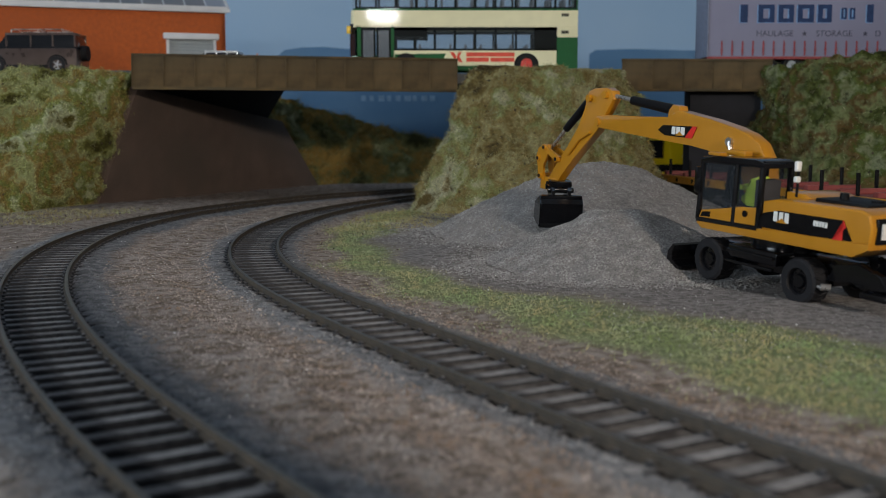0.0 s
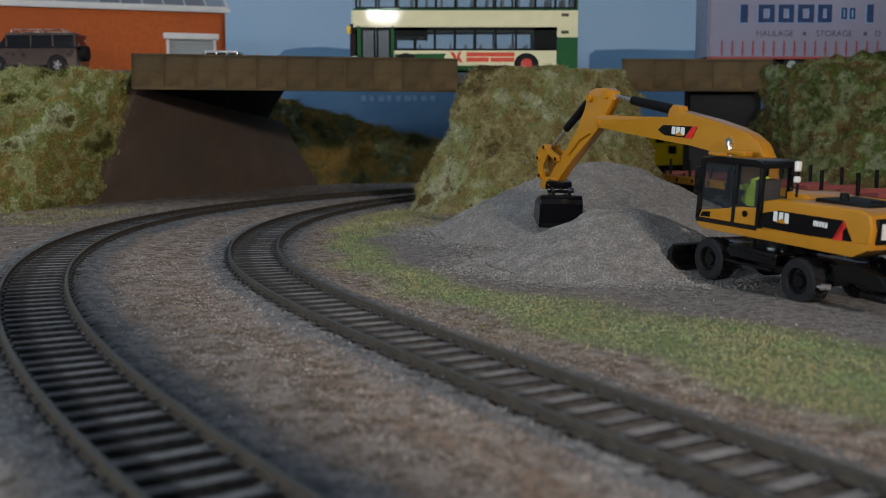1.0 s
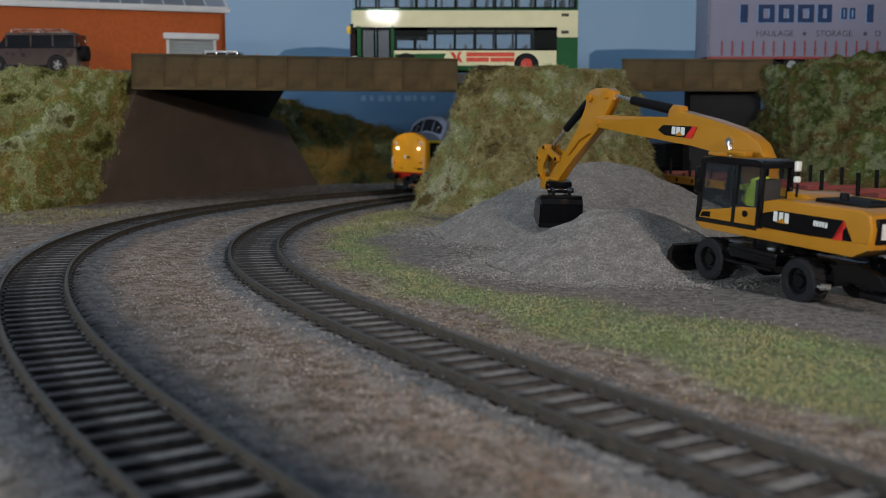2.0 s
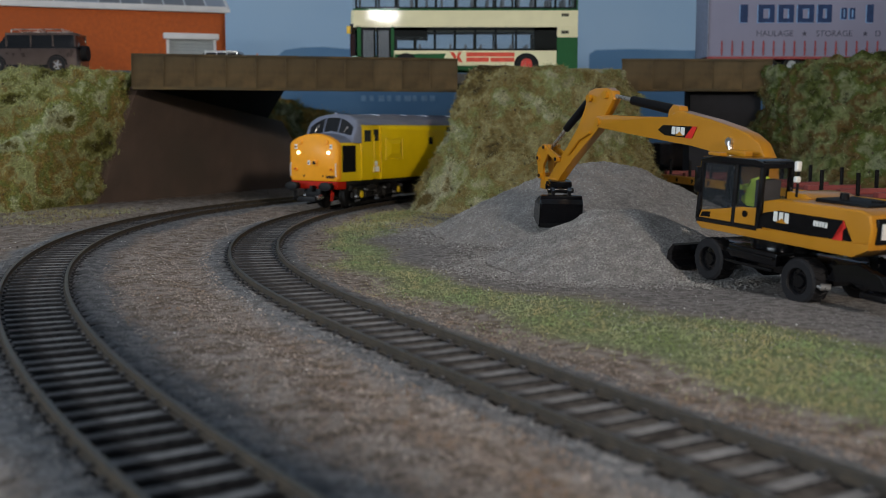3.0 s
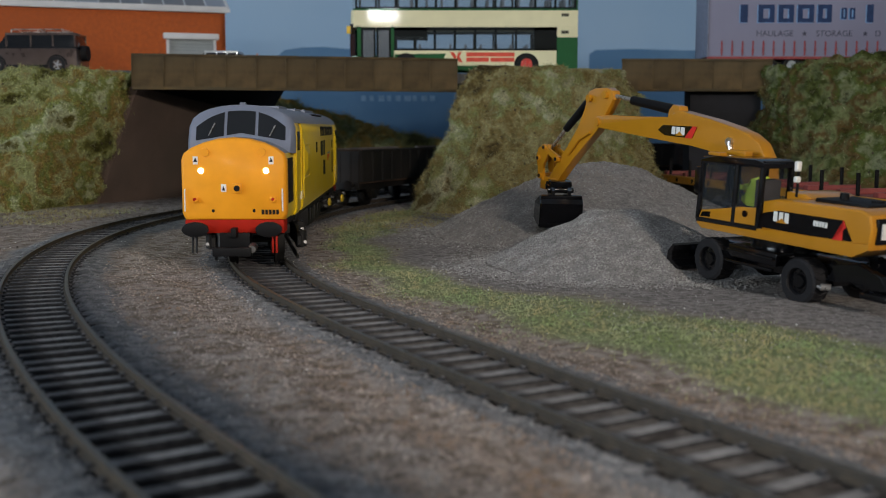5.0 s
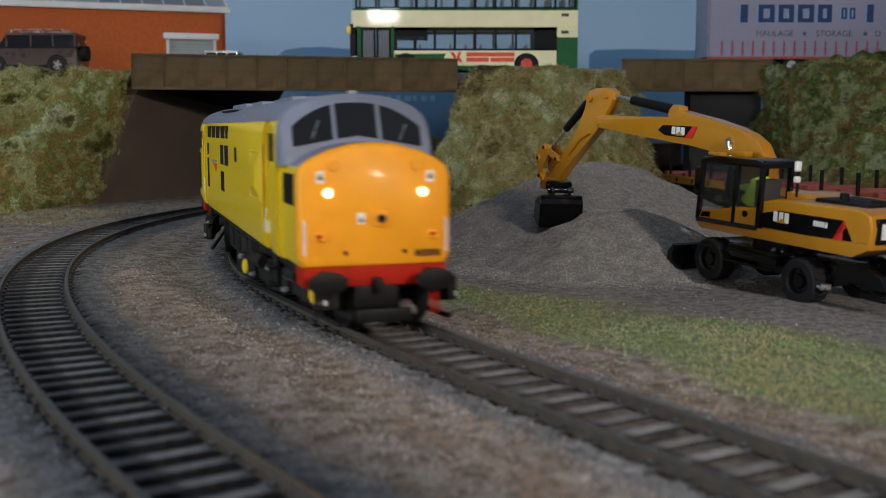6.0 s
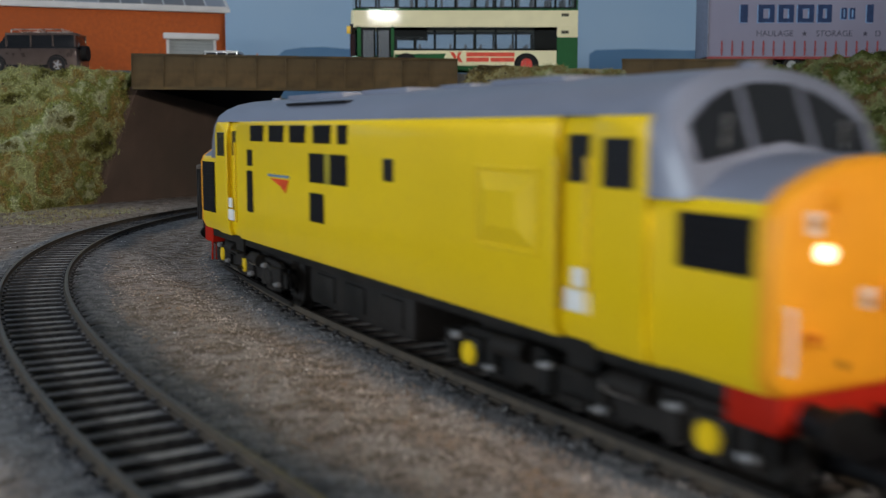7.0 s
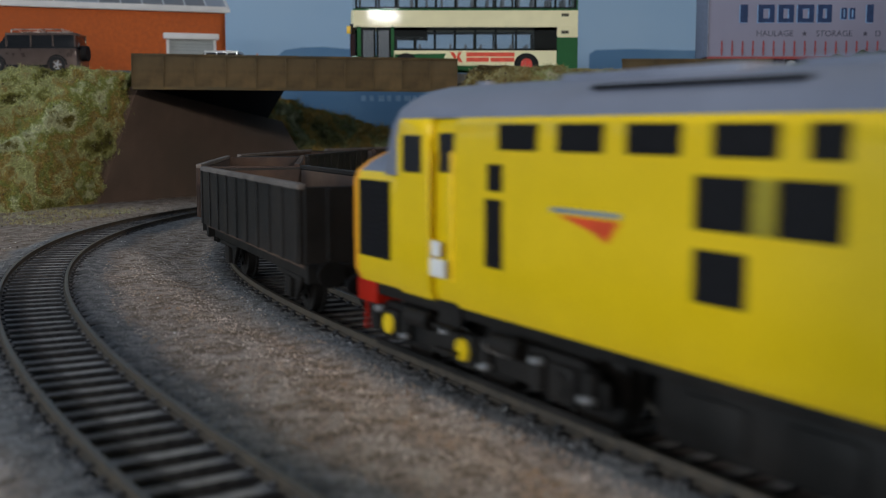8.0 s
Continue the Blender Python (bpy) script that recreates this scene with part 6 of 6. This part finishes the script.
    boom = part("boom", bm, CAT_YELLOW, t, "yellow curved boom", ARM)
    bm = bmesh.new()
    prism(bm, [(39.5, 42.6), (56, 42.2), (58.5, 40.5), (55, 39.0), (41.6, 38.8)], 0.1, 0.4)
    badge = part("badge_panel", bm, GLOSS_BLACK, boom, "black badge on the boom", smooth=0)
    bm = bmesh.new()
    prism(bm, [(39.5, 42.6), (41.6, 42.55), (45.0, 38.85), (41.6, 38.8)], 0.35, 0.5)
    part("badge_stripe", bm, RED_PRINT, badge, "red printed wedge", smooth=0)
    bm = bmesh.new()
    for k in range(3):
        box(bm, 45.2 + k * 2.2, 47.0 + k * 2.2, 0.35, 0.55, 39.6, 42.0)
    part("emblem", bm, WHITE, badge, "white printed blocks", smooth=0)
    bm = bmesh.new()
    prism(bm, [(45.6, 39.3), (49.4, 39.3), (47.5, 40.6)], 0.5, 0.65)
    part("emblem", bm, CAT_YELLOW, badge, "yellow printed triangle", smooth=0)
    bm = bmesh.new()
    rod(bm, (24.6, -5.6, 39.0), (24.6, 1.1, 39.0), 1.35, seg=20)
    for y in (0.7, -5.0):
        rod(bm, (24.6, y, 39.0), (18, y, 22), 0.8, seg=12)
    part("boom_ram", bm, STEEL, t, "bright boom ram and pin", ARM)
    bm = bmesh.new()
    for y in (1.0, -5.6):
        rod(bm, (21.5, y, 31), (17, y, 18), 1.9, seg=14)
    part("boom_ram_cylinder", bm, BLACK, t, "black ram cylinder", ARM)
    bm = bmesh.new()
    prism(bm, [(48.5, 45), (49.5, 48.4), (52.4, 48.8), (54.4, 47), (54.8, 44)], -3.8, -0.2, 0.3)
    part("ram_bracket", bm, CAT_YELLOW, boom)
    bm = bmesh.new()
    rod(bm, (52.4, -2, 47), (75.5, -2, 49.3), 1.75, 1.5, 16)
    ram = part("stick_ram_cylinder", bm, BLACK, t, "black stick ram cylinder", ARM)
    bm = bmesh.new()
    rod(bm, (75.5, -2, 49.3), (88.7, -2, 50.8), 0.75, seg=12)
    part("ram_rod", bm, STEEL, ram, "bright ram rod")
    bm = bmesh.new()
    prism(bm, [(84.8, 49.2), (86.0, 52.2), (89, 53.2), (96.3, 52.8), (99.8, 51.6), (101.2, 48.6), (101.4, 45), (105.6, 38.4), (112, 31), (117, 26.2), (124, 18.6), (122.9, 14.6), (120.6, 14.6), (116, 19.4), (108, 26.6), (99, 34), (93.6, 38), (90.0, 43)], -3.8, -0.4, 0.5)
    stick = part("stick", bm, CAT_YELLOW, t, "yellow tapering stick", ARM)
    bm = bmesh.new()
    for x, z in ((88.7, 50.7), (98.4, 49.2), (92.5, 41.2)):
        rod(bm, (x, -5, z), (x, 0.9, z), 1.35, seg=16)
    rod(bm, (104, 0.2, 34), (110.5, 0.2, 28.2), 0.5, seg=6)
    rod(bm, (97, 0.2, 37.2), (104, 0.2, 34), 0.5, seg=6)
    part("stick_pins", bm, CAT_YELLOW, stick)
    bm = bmesh.new()
    rod(bm, (100.0, -2, 49.2), (115.5, -2, 37.4), 1.6, 1.4, 16)
    ram = part("bucket_ram_cylinder", bm, BLACK, t, "black bucket ram cylinder", ARM)
    bm = bmesh.new()
    rod(bm, (115.5, -2, 37.4), (125, -2, 29.6), 0.7, seg=12)
    part("ram_rod", bm, STEEL, ram, "bright ram rod")
    bm = bmesh.new()
    box(bm, 119, 129.5, -3.8, -0.2, 13.6, 18.6, 0.6)
    linkage = part("bucket_linkage", bm, CAT_YELLOW, t, "yellow bucket linkage with pins", ARM)
    for y in (-4.6, 0.2):
        bm = bmesh.new()
        prism(bm, [(124, 31), (130, 29.6), (131.6, 26.5), (129.4, 17.6), (126.6, 17.2), (126.4, 23.2), (123.2, 27.6)], y - 0.5, y + 0.5, 0.2, 1)
        part("link_plate", bm, CAT_YELLOW, linkage)
        bm = bmesh.new()
        prism(bm, [(115.4, 27), (117.4, 27.4), (126.5, 31), (126.2, 28.6), (118, 24.6)], y - 0.4, y + 0.4, 0.2, 1)
        part("link_arm", bm, CAT_YELLOW, linkage)
    for x, z in ((125.6, 29.8), (129.6, 25.4), (128, 18.8), (117, 26), (121.6, 16.6)):
        bm = bmesh.new()
        rod(bm, (x, -5.8, z), (x, 1.4, z), 1.15, seg=14)
        pin = part("pin", bm, CAT_YELLOW, linkage)
        bm = bmesh.new()
        rod(bm, (x, 1.3, z), (x, 1.6, z), 0.7, seg=12)
        part("pin_head", bm, GRILLE, linkage, "dark pin head")
    # bucket, turned on its rotator so that its mouth faces back
    w = 8.6
    bm = bmesh.new()
    prism(bm, [(-7.0, -9.4), (5.5, -11.2), (7.4, -9), (7.8, -1.2), (5.4, 1.6), (4.6, 1.2), (6.2, -2), (5.6, -8.4), (4.4, -9.6), (-6.4, -8.4)], -w, w, 0.1, 1)
    bucket = part("bucket", bm, GLOSS_BLACK, t, "black digging bucket", pose_mm(119.0, -2, 10.4, 0, 3.4, 158) @ Matrix.Diagonal((0.9, 0.9, 0.95, 1)))
    for y in (-w, w):
        bm = bmesh.new()
        prism(bm, [(-7.2, -9.3), (-5.2, -2.2), (4.6, 1.6), (7.4, -1.2), (7.0, -9), (5.2, -10.8)], y - 0.45, y + 0.45, 0.1, 1)
        part("side_plate", bm, GLOSS_BLACK, bucket)
    bm = bmesh.new()
    box(bm, 3.8, 6.4, -w, w, -0.6, 1.9, 0.2)
    part("stiffening_bar", bm, GLOSS_BLACK, bucket)
    for y in (-3.4, 3.4):
        bm = bmesh.new()
        prism(bm, [(-3, 0.4), (-3.4, 3.8), (-1, 6.2), (2.4, 6.2), (5.2, 3.6), (5.6, 0)], y - 0.8, y + 0.8, 0.2, 1)
        part("lug_plate", bm, GLOSS_BLACK, bucket)
    for x, z in ((-2.2, 4.2), (3.2, 3.6)):
        bm = bmesh.new()
        rod(bm, (x, -5.4, z), (x, 5.4, z), 1.1, seg=12)
        part("pin", bm, GLOSS_BLACK, bucket)
    bm = bmesh.new()
    box(bm, -3.2, 4.0, -4.6, 4.6, 4.8, 7.2, 0.5)
    part("quick_coupler", bm, GLOSS_BLACK, bucket, "black quick coupler")
    for k in range(5):
        bm = bmesh.new()
        prism(bm, [(-8.6, -9.3), (-6.6, -9.5), (-6.6, -8.4)], -7 + k * 3.5 - 0.7, -7 + k * 3.5 + 0.7)
        part("tooth", bm, GLOSS_BLACK, bucket)
    return t


excavator()
bm = bmesh.new()
prism(bm, [(-2.5, 0), (1, 0), (3.2, 1.2), (3.0, 3.0), (0.4, 3.4), (0.2, 7.6), (-2.2, 8.4), (-3.2, 5.2)], -2.6, 2.6, 0.8)
box(bm, 0, 6.5, -2.6, -1.3, 4.2, 5.6, 0.5)
box(bm, 0, 6.5, 1.3, 2.6, 4.2, 5.6, 0.5)
tagged(part("toy_figure", bm, LIME, at=Matrix.Translation((0.095, 0.290, 0)) @ pose(0, 0, 0, 0, -3.4, 116.6) @ pose_mm(4.8, 7.6, 22.0)), "plain lime-yellow toy shape on the cab seat", "toy figure")


# ---------------------------------------------------------------- loose ballast and verge grass
pts = ground_points(110000, lambda i, o, x, y: ((i < -16) & (o > 19)) * 0.9 + ((i > 15) & (i < 30)) * 0.8 + ((o < -24) & (o > -70)) * 0.5, power=1.5)
stones("ballast", pts, 0.36, STONE_TAN, "fine tan ballast between the tracks", "ballast")
pts = ground_points(90000, lambda i, o, x, y: ((np.abs(o) < 21) & (np.abs(o) > 10.5)) * 0.9 + ((np.abs(i) < 19) & (np.abs(i) > 10.5)) * 0.9, power=1.4)
stones("ballast", pts - np.array([0, 0, 0.15]), 0.45, STONE_GREY, "fine dark grey ballast round the tracks", "ballast")
pts = ground_points(40000, lambda i, o, x, y: (i > 45) * (y < 420) * 0.6, y0=150, y1=480, power=1.0)
stones("ballast", pts, 0.22, GRAVEL_BIT, "fine grey grit on the yard ground", "ballast")


def verge(i, o, x, y):
    wob = np.sin(x * 0.13 + y * 0.05) * 3 + np.sin(x * 0.041 - y * 0.09) * 4
    wide = smooth01((330 - y) / 150)
    return ((i > 22 + wob) & (y < 620)) * np.exp(-((i - 36 - 22 * wide - wob) / (10 + 10 * wide)) ** 2)


pts = ground_points(260000, verge, y0=120, y1=620, power=1.1)
up = np.tile(np.array([0, 0, 1.0]), (len(pts), 1))
blades("grass", pts, up, 1.1, 0.16, 1.3, VERGE, "short pale green static grass beside the track", "grass")
# white grains imitate the small glints on the ballast
pts = ground_points(5200, lambda i, o, x, y: 0.09 + 0 * x, y0=150, y1=620, power=1.2)
stones("ballast", pts + np.array([0, 0, 0.25]), 0.2, WHITE, "scattered white grains standing in for glints on the ground", "ballast")
pts = ground_points(2600, lambda i, o, x, y: ((o < -22) & (y > 380)) * 0.2 + ((i > 18) & (i < 60) & (y > 380)) * 0.12, y0=380, y1=600, power=1.0)
stones("dark_clump", pts + np.array([0, 0, 0.2]), 0.55, LITTER, "small dark clumps of earth by the banks", "litter")
# a coarse fringe where the banks meet the ground
pts = ground_points(60000, lambda i, o, x, y: (i > 24) * (x < 40) * (y > 470) * (y < 600) * 0.6 + (o < -40) * (y > 500) * (y < 600) * 0.5, y0=460, y1=610, power=1.0)
up = np.tile(np.array([0, 0, 1.0]), (len(pts), 1))
blades("grass", pts, up, 2.2, 0.22, 1.2, GRASS, "dry brown and green grass at the foot of the banks", "grass")
tuft = np.array([25.5, 412.0, -1.2]) + RNG.normal(0, 1, (160, 3)) * np.array([2.4, 1.6, 0])
blades("weed", tuft, np.tile(np.array([0, 0, 1.0]), (160, 1)), 4.5, 0.5, 0.6, DARK_GROWTH, "small dark green weed tuft by the gravel", "weed")


motions()
